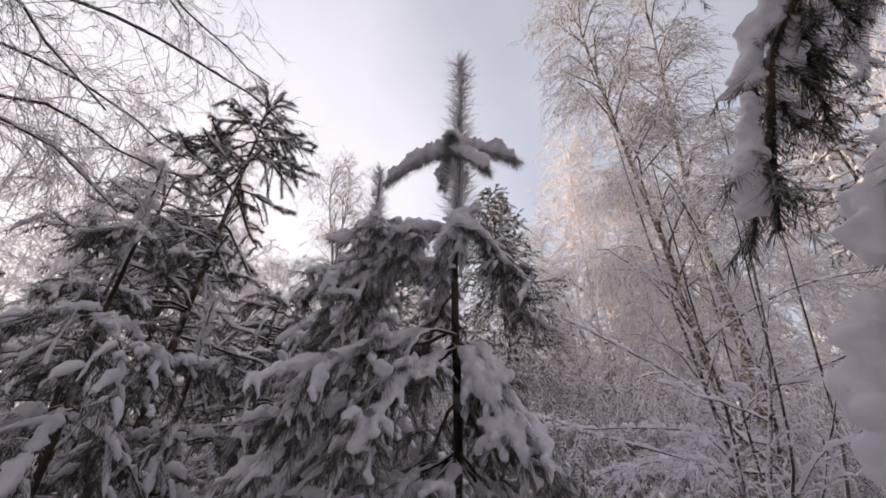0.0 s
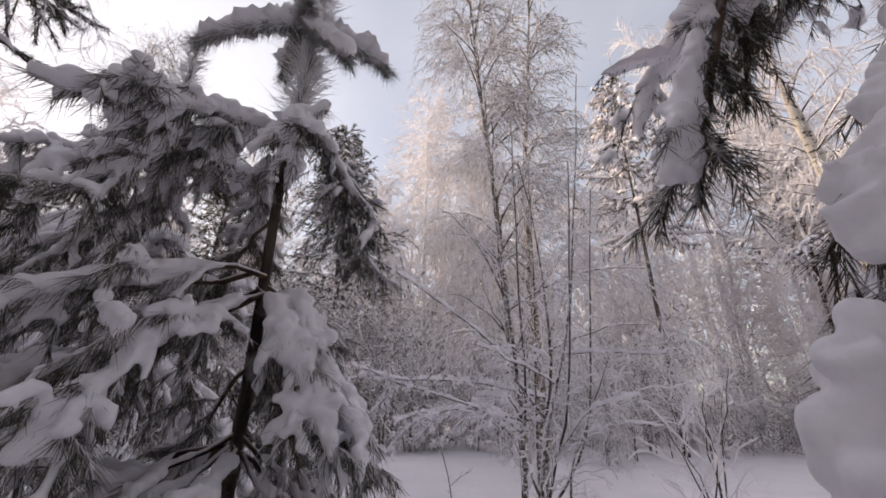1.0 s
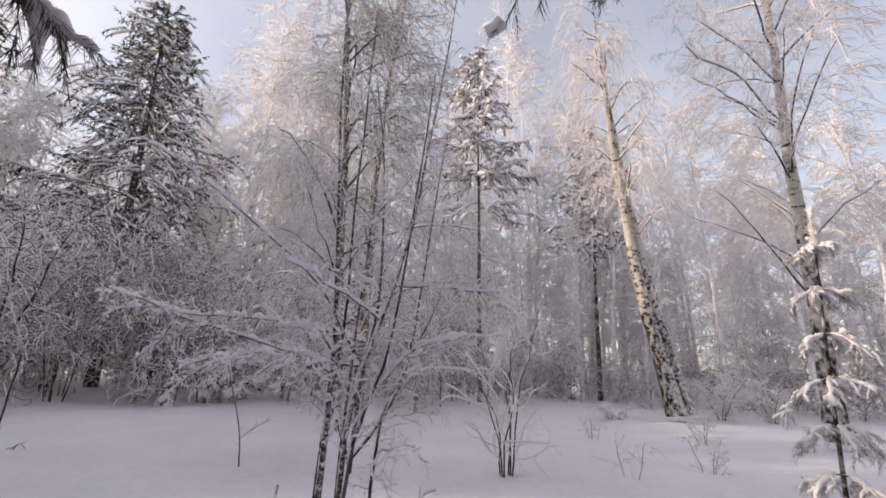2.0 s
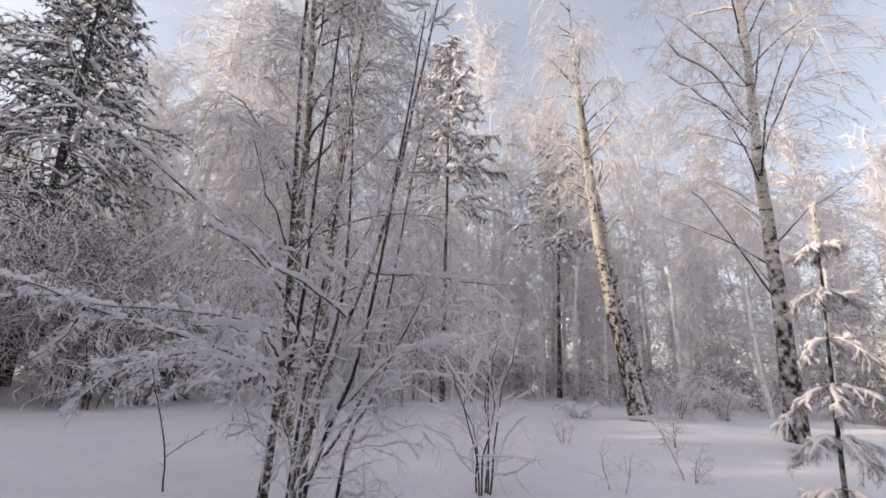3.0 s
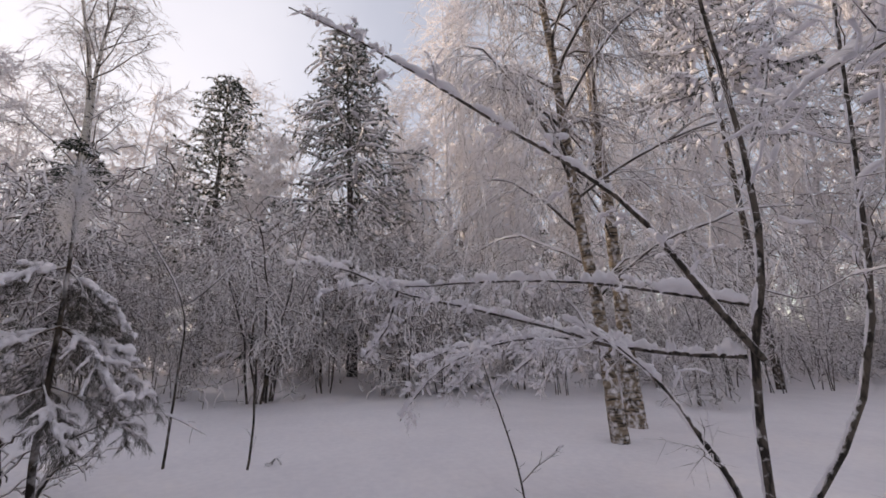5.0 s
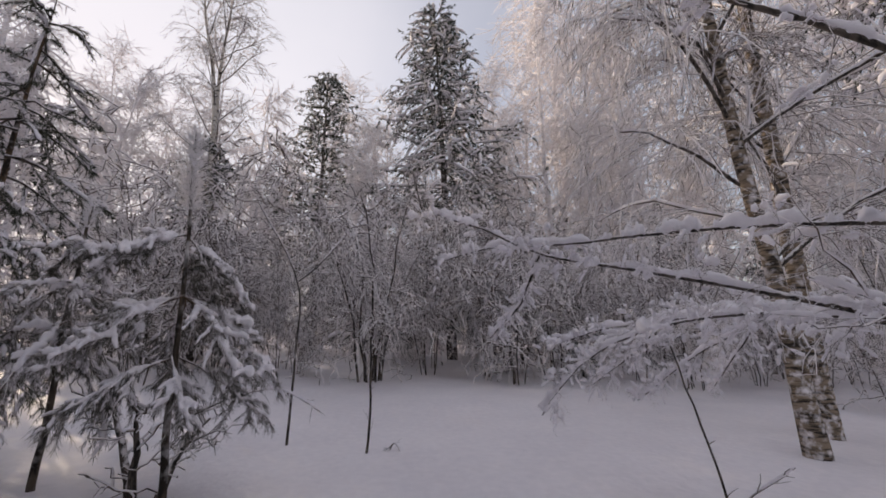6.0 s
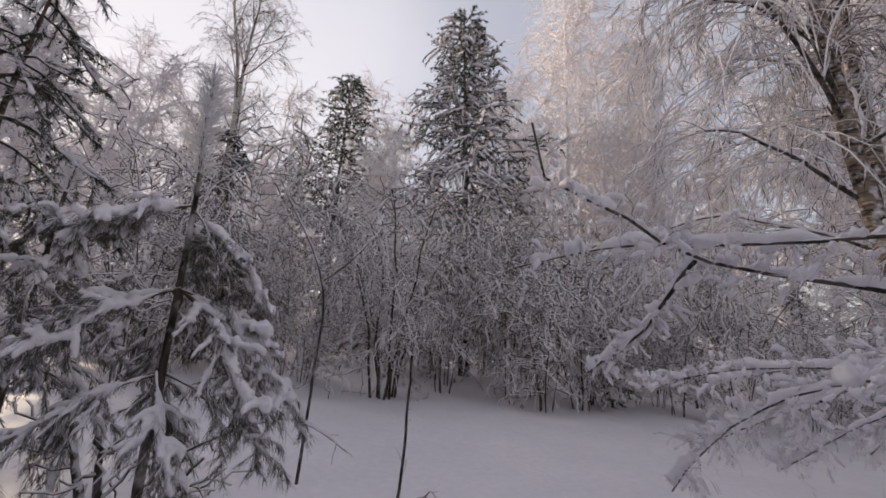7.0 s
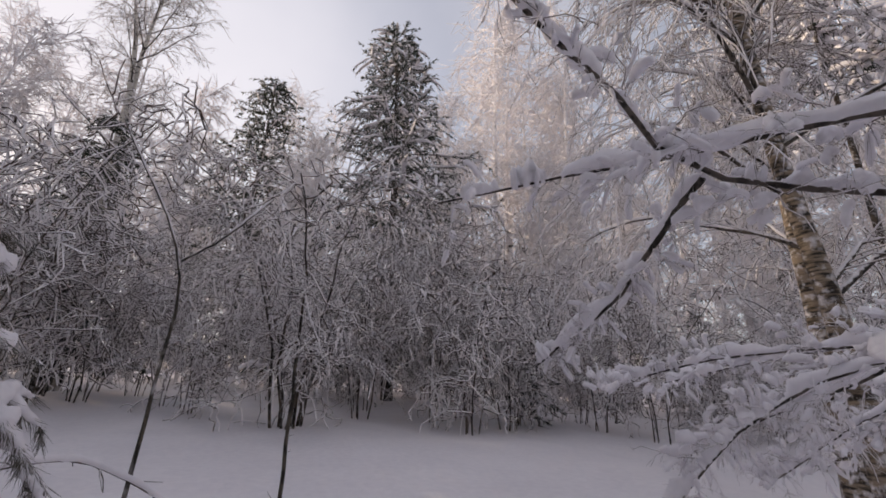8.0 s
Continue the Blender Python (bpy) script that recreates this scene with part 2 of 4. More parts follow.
def taper(r0, r1, n, k):
    return np.broadcast_to(np.linspace(r0, r1, k), (n, k))


def needles(rng, P, n, length, radius, spread=(25, 65), s0=0.08, s1=1.0, sag=0.1):
    """Single needles, slim three-sided spikes, n on each curve of P."""
    N = len(P)
    s = s0 + (s1 - s0) * rng.uniform(0, 1, (N, n))
    p, T = along(rng, P, s)
    side = rng.normal(0, 1, p.shape)
    side = unit(side - (side * T).sum(-1, keepdims=True) * T)
    a = np.radians(rng.uniform(*spread, (N, n)))[..., None]
    d = T * np.cos(a) + side * np.sin(a)
    d[..., 2] -= sag
    d = unit(d).reshape(-1, 3)
    p = p.reshape(-1, 3)
    L = length * rng.uniform(0.7, 1.15, len(p))[:, None]
    ref = np.where(np.abs(d[:, 2:3]) > 0.9, np.array([1.0, 0, 0]), np.array([0, 0, 1.0]))
    u = unit(np.cross(d, ref))
    w = np.cross(u, d)
    V = np.stack([p + u * radius, p - u * radius * 0.5 + w * radius * 0.87, p - u * radius * 0.5 - w * radius * 0.87, p + d * L], 1)
    i = np.arange(len(p))[:, None, None] * 4
    F = i + np.array([[0, 1, 3], [1, 2, 3], [2, 0, 3]])[None]
    return V.reshape(-1, 3), F.reshape(-1, 3)


def make_mesh(name, chunks, mats, smooth=True):
    """One mesh out of (vertices, faces, material index) pieces."""
    vs, loops, starts, counts, mi = [], [], [], [], []
    nv = nl = 0
    for V, F, m in chunks:
        if len(F) == 0:
            continue
        vs.append(V)
        loops.append((F + nv).ravel())
        starts.append(nl + np.arange(len(F)) * F.shape[1])
        mi.append(np.full(len(F), m))
        nv += len(V)
        nl += F.size
    me = bpy.data.meshes.new(name)
    V, lo, st, mi = np.concatenate(vs), np.concatenate(loops), np.concatenate(starts), np.concatenate(mi)
    me.vertices.add(len(V))
    me.vertices.foreach_set("co", V.astype(np.float32).ravel())
    me.loops.add(len(lo))
    me.loops.foreach_set("vertex_index", lo.astype(np.int32))
    me.polygons.add(len(st))
    me.polygons.foreach_set("loop_start", st.astype(np.int32))
    me.polygons.foreach_set("material_index", mi.astype(np.int32))
    me.polygons.foreach_set("use_smooth", np.full(len(st), smooth))
    for m in mats:
        me.materials.append(m)
    me.update(calc_edges=True)
    return me


def thing(name, base, label, category, group="", kind=""):
    ob = new(name)
    ob.location = base
    return tagged(ob, label, category, group, kind)


def part(name, chunks, mats, parent, label="", kind=""):
    """Links the pieces as one mesh object under a thing or a part; coordinates count from the thing's base."""
    ob = new(name, make_mesh(name, chunks, mats))
    ob.parent = parent
    return tagged(ob, label, kind=kind or ("stuff" if name == "snow" else ""))


def fuse(ob, voxel, rounds=3):
    """Melts heaped lumps of snow into one soft skin."""
    m = ob.modifiers.new("fused", "REMESH")
    m.mode, m.voxel_size, m.use_smooth_shade = "VOXEL", voxel, True
    k = ob.modifiers.new("softened", "SMOOTH")
    k.factor, k.iterations = 0.5, rounds
    return ob


def on_snow(x, y, sink=0.03):
    return (x, y, float(slope(x, y)) - sink)


# ---------------------------------------------------------------- ground
def build_ground():
    radii = np.r_[0, np.geomspace(0.25, 400, 120)]
    ang = np.linspace(0, 2 * np.pi, 160, endpoint=False)
    X = 1.5 + radii[:, None] * np.cos(ang)
    Y = 4.0 + radii[:, None] * np.sin(ang)
    V = np.stack([X, Y, slope(X, Y)], -1)
    ob = new("ground", make_mesh("ground", [(V.reshape(-1, 3), ring_faces(1, len(radii), len(ang)), 0)], [GROUND]))
    tagged(ob, "smooth untrodden deep snow on a forest clearing", "snow ground", kind="structure")


build_ground()


# ---------------------------------------------------------------- young pines
def pine_branch(rng, tree, start, direction, length, arch, shoots, snow, needle=0.046, needle_mat=None, dense=1.0, width=0.0165, cover=0.8):
    """A bough bent under its load: wood, needles on its many shoots, and finger-like snow on top."""
    d = np.array(direction, float)
    d = d / np.linalg.norm(d)
    start = np.array(start, float)
    u = np.linspace(0, 1, 9)
    axis = start + d * length * u[:, None]
    axis[:, 2] -= arch * length * (0.35 * u + 0.65 * u ** 2.0)
    axis = wander(rng, axis, length * 0.02)[None]
    r = 0.003 + 0.006 * length
    side = grow(rng, axis, shoots, 0.2, 0.97, length * 0.38, 48, droop=0.2 + arch * 0.25, k=6, taper=0.55, flat=0.75, wiggle=0.2)
    small = grow(rng, side, 4, 0.2, 1.0, 0.07, 45, droop=0.35, k=4, taper=0.2, flat=0.6)
    spur = grow(rng, axis, shoots, 0.3, 1.0, 0.075, 48, droop=0.3, k=4, taper=0.2, flat=0.4)
    small = np.concatenate([small, spur])
    wood = part("branch", [(*tube(axis, taper(r, r * 0.35, 1, 9), 6), 0), (*tube(side, taper(r * 0.45, r * 0.2, len(side), 6), 4), 0)], [PINE_BARK], tree)
    nm = needle_mat or NEEDLE
    rad = 0.00075 / dense ** 0.6
    part("needles", [(*needles(rng, axis, int(200 * dense), needle, rad, (25, 75), 0.2, 1.0, 0.75), 0), (*needles(rng, side, int(70 * dense), needle, rad, (25, 70), 0.05, 1.0, 0.8), 0), (*needles(rng, small, int(34 * dense), needle, rad, (20, 60), 0.0, 1.0, 0.75), 0)], [nm], wood, kind="stuff")
    if snow > 0:
        w = width * snow
        fine = dense > 0.7
        line = axis[:, 1:]
        if cover < 0.6:  # shaken: only clumps are left
            at = rng.uniform(0.0, 0.8, 4)
            line = np.concatenate([along(rng, axis, np.linspace(a, a + 0.2, 7)[None])[0] for a in at])
        chunks = [(*snow_cap(rng, line, w * 1.4, w * 1.0, 30 if fine else 16, 10 if fine else 7, 0.6, 0.7, 90.0, 0.55, 4), 0)]
        on = side[rng.uniform(0, 1, len(side)) < cover]
        keep = small[rng.uniform(0, 1, len(small)) < cover * 0.6]
        if len(on):
            chunks.append((*snow_cap(rng, on, w * 0.95, w * 0.85, 12 if fine else 9, 8 if fine else 6, 0.65, 0.75, 95.0, 0.6, 4), 0))
        if len(keep):
            chunks.append((*snow_cap(rng, keep, w * 0.8, w * 0.75, 6 if fine else 5, 6 if fine else 5, 0.7, 0.6, 110.0, 0.5, 4), 0))
        if fine:  # small lumps heaped on the shoots
            for P, n, r0, r1 in ((line, 30, 0.6, 1.6), (on, 6, 0.5, 1.3), (keep, 2, 0.5, 0.95)):
                if len(P):
                    at, _ = along(rng, P, rng.uniform(0.15, 1.0, (len(P), n)))
                    C = at.reshape(-1, 3) + rng.normal(0, w * 0.4, (len(P) * n, 3)) + (0, 0, w * 0.7)
                    chunks.append((*blobs(rng, C, w * rng.uniform(r0, r1, len(C)), 6, 8), 0))
        load = part("snow", chunks, [SNOW], wood, "puffy white snow load")
        if fine:
            fuse(load, 0.0055, 1)
    return wood


def young_pine(base, tip, whorls, label, seed, radius=0.016, leader=0.4, snow=1.0, dense=0.45, group="young pines", width=0.0165, lean=None, needle_mat=None, cover=0.8, brush_size=1.25, bristle=0.003, boughs=()):
    """A young pine: whorls are (height fraction, branch length, arch, number, first azimuth)."""
    rng = np.random.default_rng(seed)
    base = np.array(base, float)
    top = np.array(tip, float) - base
    tree = thing("young_pine", base, label, "pine tree", group)
    mid = top * 0.5 + np.array(lean if lean else (0, 0, 0))
    stem = wander(rng, spline([(0, 0, -0.05), mid, top], 16), 0.004)
    part("trunk", [(*tube(stem, np.linspace(radius, radius * 0.3, 16), 9), 0)], [BARK], tree)
    s_lead = 1 - leader / np.linalg.norm(top)
    lead, _ = along(rng, stem[None], np.linspace(max(s_lead, 0.3), 1, 9)[None])
    count = int(1.3 / bristle * leader)
    tufts = [(*needles(rng, lead, int(count * f), L * brush_size, bristle, (a0, a1), s0, s1, 0.0), 0) for L, a0, a1, s0, s1, f in ((0.04, 45, 85, 0.0, 1.0, 1.0), (0.045, 30, 60, 0.0, 0.95, 0.8), (0.055, 40, 75, 0.0, 0.5, 0.5), (0.035, 8, 35, 0.85, 1.0, 0.2))]
    brush = part("leader_shoot", tufts, [NEEDLE_FROST], tree, "bristly frosted leader shoot", "stuff")
    clots = np.concatenate([along(rng, lead, np.linspace(a, a + 0.07, 5)[None])[0] for a in rng.uniform(0.0, 0.88, 9)])
    clots = clots + rng.normal(0, 0.016, (9, 1, 3))
    part("snow", [(*snow_cap(rng, clots, 0.016, 0.014, 9, 8, 0.2, 0.8, 120.0, 0.5), 0)], [SNOW], brush)
    for z, azimuth, L, arch, load in boughs:
        p, _ = along(rng, stem[None], np.array([[(z - base[2]) / top[2]]]))
        a = radians(azimuth)
        pine_branch(rng, tree, p[0, 0], (math.sin(a), math.cos(a), rng.uniform(0.05, 0.2) - 0.5 * arch), L, arch * 0.5, int(5 + L * 14), load, dense=dense, width=width, needle_mat=needle_mat, cover=cover)
    for frac, length, arch, number, az0 in whorls:
        p, _ = along(rng, stem[None], np.array([[frac]]))
        for i in range(number):
            az = radians(az0 + 360 * i / number + rng.uniform(-22, 22))
            L = length * rng.uniform(0.75, 1.2)
            d = (math.sin(az), math.cos(az), rng.uniform(0.05, 0.35))
            pine_branch(rng, tree, p[0, 0], d, L, arch * rng.uniform(0.75, 1.25), max(4, int(3 + L * 11)), snow * rng.uniform(0.8, 1.2), dense=dense, width=width, needle_mat=needle_mat, cover=cover)
    return tree


def build_front_pine():
    """The pine beside the path, with a cross of short shoots under its leader."""
    base = on_snow(0.2, 1.35)
    boughs = [  # height, azimuth from +y towards +x, length, arch, snow
        (1.45, -80, 0.52, 0.6, 1.0), (1.45, 178, 0.2, 1.0, 1.3), (1.44, 110, 0.24, 1.2, 0.6), (1.45, 60, 0.3, 1.2, 0.7), (1.44, -12, 0.32, 0.7, 1.0), (1.44, -128, 0.34, 0.7, 1.1),
        (1.09, -84, 0.62, 0.5, 0.8), (1.08, -118, 0.52, 0.55, 0.9), (1.08, 96, 0.28, 1.5, 1.3), (1.07, 132, 0.24, 1.5, 1.25), (1.07, 112, 0.3, 1.4, 1.1), (1.07, 20, 0.4, 0.8, 1.0), (1.08, 66, 0.28, 1.3, 1.2), (1.07, -45, 0.52, 0.6, 0.7),
        (0.78, -98, 0.56, 0.7, 0.9), (0.77, -138, 0.4, 0.8, 0.8), (0.77, 95, 0.3, 1.1, 0.7), (0.77, -30, 0.5, 0.8, 1.0), (0.77, 50, 0.32, 0.9, 0.8), (0.76, 140, 0.28, 1.1, 0.7), (0.76, -170, 0.3, 0.9, 0.7),
        (1.24, -30, 0.3, 0.9, 0.3), (0.92, -20, 0.4, 0.9, 0.3), (0.92, 30, 0.3, 0.9, 0.3), (1.44, -60, 0.5, 0.75, 0.9), (1.43, -100, 0.4, 0.9, 0.8), (1.07, -70, 0.6, 0.75, 0.9), (1.06, -104, 0.56, 0.8, 1.0), (1.06, -140, 0.36, 0.9, 0.9), (0.77, -65, 0.56, 0.75, 0.9), (0.77, -118, 0.5, 0.85, 0.9),
        (0.5, -60, 0.46, 0.7, 1.0), (0.48, -115, 0.44, 0.8, 1.0), (0.48, 10, 0.36, 0.7, 0.8), (0.48, 165, 0.3, 0.8, 0.9),
    ]
    tree = young_pine(base, (0.23, 1.13, 2.16), [], "young pine bowed under thick snow beside the path", 11, 0.018, leader=0.72, dense=1.0, bristle=0.0016, boughs=boughs, width=0.0125, cover=0.85, brush_size=2.0, needle_mat=NEEDLE_GREY)
    rng = np.random.default_rng(5)
    cross = np.array((0.197, 1.158, 1.715)) - np.array(base)
    for d, L, a in (((-0.93, 0.3, 0.12), 0.25, 0.45), ((0.98, 0.1, 0.28), 0.23, 0.4), ((0.35, -0.5, -0.5), 0.29, 0.25), ((-0.2, 0.9, 0.2), 0.17, 0.4), ((-0.05, -0.8, 0.35), 0.07, 0.3)):
        u = np.linspace(0, 1, 7)
        axis = (cross + np.array(d) * L * u[:, None])
        axis[:, 2] -= a * L * u ** 2
        axis = axis[None]
        b = part("branch", [(*tube(axis, taper(0.006, 0.003, 1, 7), 6), 0)], [PINE_BARK], tree)
        part("needles", [(*needles(rng, axis, 900, 0.05, 0.0011, (35, 85), 0.0, 1.0, 0.9), 0), (*needles(rng, axis, 120, 0.055, 0.0011, (10, 40), 0.8, 1.0, 0.3), 0)], [NEEDLE_FROST], b, kind="stuff")
        part("snow", [(*snow_cap(rng, axis, 0.03, 0.022, 30, 12, 0.55, 0.5, 120.0, 0.5), 0)], [SNOW], b)


build_front_pine()
W_A = [(0.80, 0.26, 0.6, 4, 20), (0.64, 0.4, 0.8, 5, 0), (0.48, 0.5, 0.95, 5, 40), (0.32, 0.55, 1.0, 5, 10), (0.18, 0.5, 0.8, 4, 50)]
W_B = [(0.82, 0.2, 0.6, 4, 0), (0.66, 0.36, 0.9, 5, 35), (0.5, 0.42, 1.0, 5, 0), (0.36, 0.45, 1.0, 5, 50)]
W_E = [(0.84, 0.26, 0.6, 4, 20), (0.7, 0.42, 0.8, 5, 0), (0.56, 0.52, 0.95, 5, 40), (0.44, 0.5, 1.0, 4, 10)]
young_pine(on_snow(-0.24, 1.95), (-0.19, 1.77, 2.15), W_A, "young snow-laden pine standing behind another pine", 21, 0.018, 0.5, 1.1, 0.6, brush_size=2.0, bristle=0.002, needle_mat=NEEDLE_GREY)
young_pine(on_snow(-0.95, 1.4), (-0.92, 1.26, 1.75), W_B, "small young pine with frosted leader and drooping snowy boughs", 31, 0.014, 0.3, 0.75, 0.6, cover=0.35, needle_mat=NEEDLE_GREY, brush_size=0.9)
young_pine(on_snow(-0.85, 1.75), (-0.8, 1.65, 1.35), W_A, "small pine half buried under snow", 33, 0.014, 0.25, 0.7, 0.5, cover=0.35, needle_mat=NEEDLE_GREY, brush_size=0.9)
young_pine(on_snow(-1.6, 2.0), (-1.55, 1.95, 1.9), W_A, "bushy young pine under snow", 35, 0.016, 0.3, 0.7, 0.6, cover=0.35)
EDGE_BOUGHS = [
    (1.28, -95, 0.36, 0.6, 1.5), (1.28, -125, 0.28, 0.7, 1.3), (1.27, 75, 0.34, 1.2, 1.1), (1.27, 105, 0.24, 1.5, 0.3), (1.26, -10, 0.26, 0.9, 0.8),
    (1.0, -88, 0.46, 0.75, 1.3), (1.0, -125, 0.44, 0.85, 1.2), (1.0, 88, 0.48, 0.9, 1.2), (0.99, 118, 0.44, 1.0, 1.0), (0.99, 30, 0.44, 0.9, 0.8), (0.99, -30, 0.44, 0.8, 0.8),
    (0.74, -110, 0.4, 0.8, 0.8), (0.74, 140, 0.36, 0.9, 0.8), (0.73, 70, 0.4, 0.9, 0.5), (0.73, -20, 0.36, 0.9, 0.4),
]
edge_pine = young_pine(on_snow(-0.06, 4.88), (-0.13, 4.85, 1.79), [], "slender young pine with dark stem at the clearing's edge", 41, 0.017, 0.4, 1.0, 0.8, cover=0.65, needle_mat=NEEDLE_GREY, brush_size=2.6, bristle=0.0022, boughs=EDGE_BOUGHS, width=0.0105)
dead = spline(np.array([(-0.07, 4.97, 0.42), (0.08, 5.14, 0.49), (0.24, 5.28, 0.51), (0.37, 5.33, 0.45), (0.48, 5.4, 0.36)]) - np.array(on_snow(-0.06, 4.88)), 16)[None]
dead_rng = np.random.default_rng(46)
dead_twigs = grow(dead_rng, dead, 9, 0.3, 1.0, 0.14, 50, droop=0.5, wiggle=0.3, k=4)
dead_branch = part("dead_branch", [(*tube(dead, taper(0.006, 0.002, 1, 16), 6), 0), (*tube(dead_twigs, taper(0.0022, 0.001, 9, 4), 3), 0)], [BARK], edge_pine, "bare dead low branch")
part("snow", [(*snow_cap(dead_rng, dead[:, 3:], 0.009, 0.009, 26, 7, 0.9, 0.6, 190.0, 0.5), 0)], [SNOW], dead_branch)
young_pine(on_snow(-0.78, 5.15), (-0.72, 5.1, 1.5), W_E, "bushy young pine with sagging grey-green boughs", 43, 0.018, 0.14, 0.7, 0.5, cover=0.3, needle_mat=NEEDLE_GREY)
young_pine(on_snow(-1.45, 5.3), (-1.5, 5.3, 2.0), W_E, "snowy young pine among other pines", 44, 0.018, 0.14, 0.8, 0.45, cover=0.45)
W_D = [(0.86, 0.14, 0.6, 4, 20), (0.72, 0.2, 0.8, 4, 0), (0.58, 0.24, 0.9, 4, 40), (0.44, 0.28, 0.9, 4, 10), (0.3, 0.28, 0.9, 4, 50), (0.16, 0.26, 0.8, 4, 30)]
young_pine(on_snow(4.43, 0.72), (4.39, 0.5, 1.95), W_D, "sunlit narrow pine sapling white with snow", 45, 0.016, 0.3, 0.75, needle_mat=NEEDLE_FROST)


# ---------------------------------------------------------------- pine beside the camera
def build_side_pine():
    rng = np.random.default_rng(77)
    base = on_snow(1.35, 0.12)
    b0 = np.array(base)
    tree = thing("pine", base, "pine whose snow-heavy boughs hang over the path", "pine tree")
    stem = spline([(0, 0, -0.05), (0.02, -0.02, 1.4), (0.0, 0.0, 2.9)], 14)
    part("trunk", [(*tube(stem, np.linspace(0.05, 0.02, 14), 12), 0)], [PINE_BARK], tree)
    boughs = [
        [(1.35, 0.12, 1.75), (1.05, 0.4, 1.7), (0.78, 0.52, 1.42), (0.72, 0.58, 1.22), (0.68, 0.62, 1.03)],
        [(1.35, 0.12, 1.35), (1.05, 0.36, 1.32), (0.84, 0.42, 1.14), (0.69, 0.46, 0.95), (0.62, 0.52, 0.72), (0.62, 0.52, 0.5)],
        [(1.35, 0.12, 1.05), (1.05, 0.36, 1.05), (0.84, 0.5, 0.9), (0.7, 0.52, 0.66), (0.655, 0.53, 0.4), (0.65, 0.53, 0.3)],
        [(1.35, 0.12, 0.8), (1.05, 0.36, 0.8), (0.84, 0.52, 0.62), (0.74, 0.56, 0.4), (0.72, 0.57, 0.25)],
        [(1.35, 0.12, 1.9), (1.1, 0.34, 1.9), (0.9, 0.46, 1.7), (0.83, 0.52, 1.5), (0.8, 0.55, 1.3)],
        [(1.35, 0.12, 1.55), (1.1, 0.3, 1.5), (0.92, 0.4, 1.25), (0.85, 0.45, 1.0), (0.82, 0.47, 0.8)],
        [(1.35, 0.12, 1.6), (1.12, 0.24, 1.62), (0.93, 0.36, 1.42), (0.86, 0.42, 1.2)],
        [(1.35, 0.12, 1.2), (1.1, 0.4, 1.18), (0.95, 0.52, 1.0), (0.88, 0.58, 0.8)],
        [(1.35, 0.12, 0.85), (1.1, 0.38, 0.86), (0.95, 0.5, 0.7), (0.88, 0.56, 0.5)],
    ]
    for i in range(26):  # the crown above the hanging boughs, out of view, added to shade them
        a, z = radians(150 + 250 * ((i * 7) % 26) / 26), 1.8 + 0.042 * i
        pine_branch(rng, tree, (0, 0, z), (math.sin(a), math.cos(a), 0.3), 1.0 - 0.015 * i, 0.4, 11, 1.2, dense=0.45, width=0.022, cover=0.6)
    for j, pts in enumerate(boughs):
        full = j in (1, 2, 3)
        axis = spline(np.array(pts) - b0, 16)[None]
        side = grow(rng, axis, 22 if full else 16, 0.3, 0.98, 0.13 if full else 0.085, 55, droop=0.6, k=5, taper=0.2)
        small = grow(rng, side, 4, 0.3, 1.0, 0.06, 40, droop=0.6, k=4, taper=0.2)
        wood = part("branch", [(*tube(axis, taper(0.012, 0.005, 1, 16), 8), 0), (*tube(side, taper(0.005, 0.003, len(side), 5), 5), 0)], [PINE_BARK], tree)
        part("needles", [(*needles(rng, axis, 800, 0.056, 0.0009, (20, 65), 0.3, 1.0, 0.3), 0), (*needles(rng, side, 110, 0.05, 0.0009, (18, 55), 0.1, 1.0, 0.35), 0), (*needles(rng, small, 26, 0.044, 0.0009, (15, 50), 0.1, 1.0, 0.3), 0)], [NEEDLE_GREY], wood, kind="stuff")
        # lumps crowd down the outer side of the bough and on its shoots; needles show in the gaps
        m = 240 if full else 150
        at, _ = along(rng, axis, rng.uniform(0.22, 0.97, (1, m)))
        keep = lumps(at[0] + 0.3, 24.0) > -0.25
        C = at[0][keep] + np.array((-0.028, 0.006, 0.004)) + rng.normal(0, 0.011 if full else 0.008, (int(keep.sum()), 3))
        w = 0.024 if full else 0.021
        loads = [(*blobs(rng, C, rng.uniform(0.007, 0.017, len(C)), 7, 10), 0)]
        u = 0.24
        while u < 0.93:  # longer heaps, with gaps where needles come through
            v = min(0.97, u + rng.uniform(0.1, 0.2))
            heap = along(rng, axis, np.linspace(u, v, 10)[None])[0] + np.array((-0.026, 0.006, 0.0)) + rng.normal(0, 0.006, 3)
            loads.append((*snow_cap(rng, heap, w * rng.uniform(0.8, 1.2), w * 1.15, 24, 14, 0.2, 0.8, 85.0, 0.6), 0))
            u = v + rng.uniform(0.0, 0.05)
        heavy = side[rng.uniform(0, 1, len(side)) < (0.5 if full else 0.45)]
        tips, _ = along(rng, heavy, rng.uniform(0.15, 1.0, (len(heavy), 9)))
        tips = tips.reshape(-1, 3) + rng.normal(0, 0.006, (len(heavy) * 9, 3)) + (0, 0, 0.01)
        loads.append((*blobs(rng, tips, rng.uniform(0.007, 0.015, len(tips)), 6, 9), 0))
        fuse(part("snow", loads, [SNOW], wood, "thick rounded snow load"), 0.0045, 1)


build_side_pine()


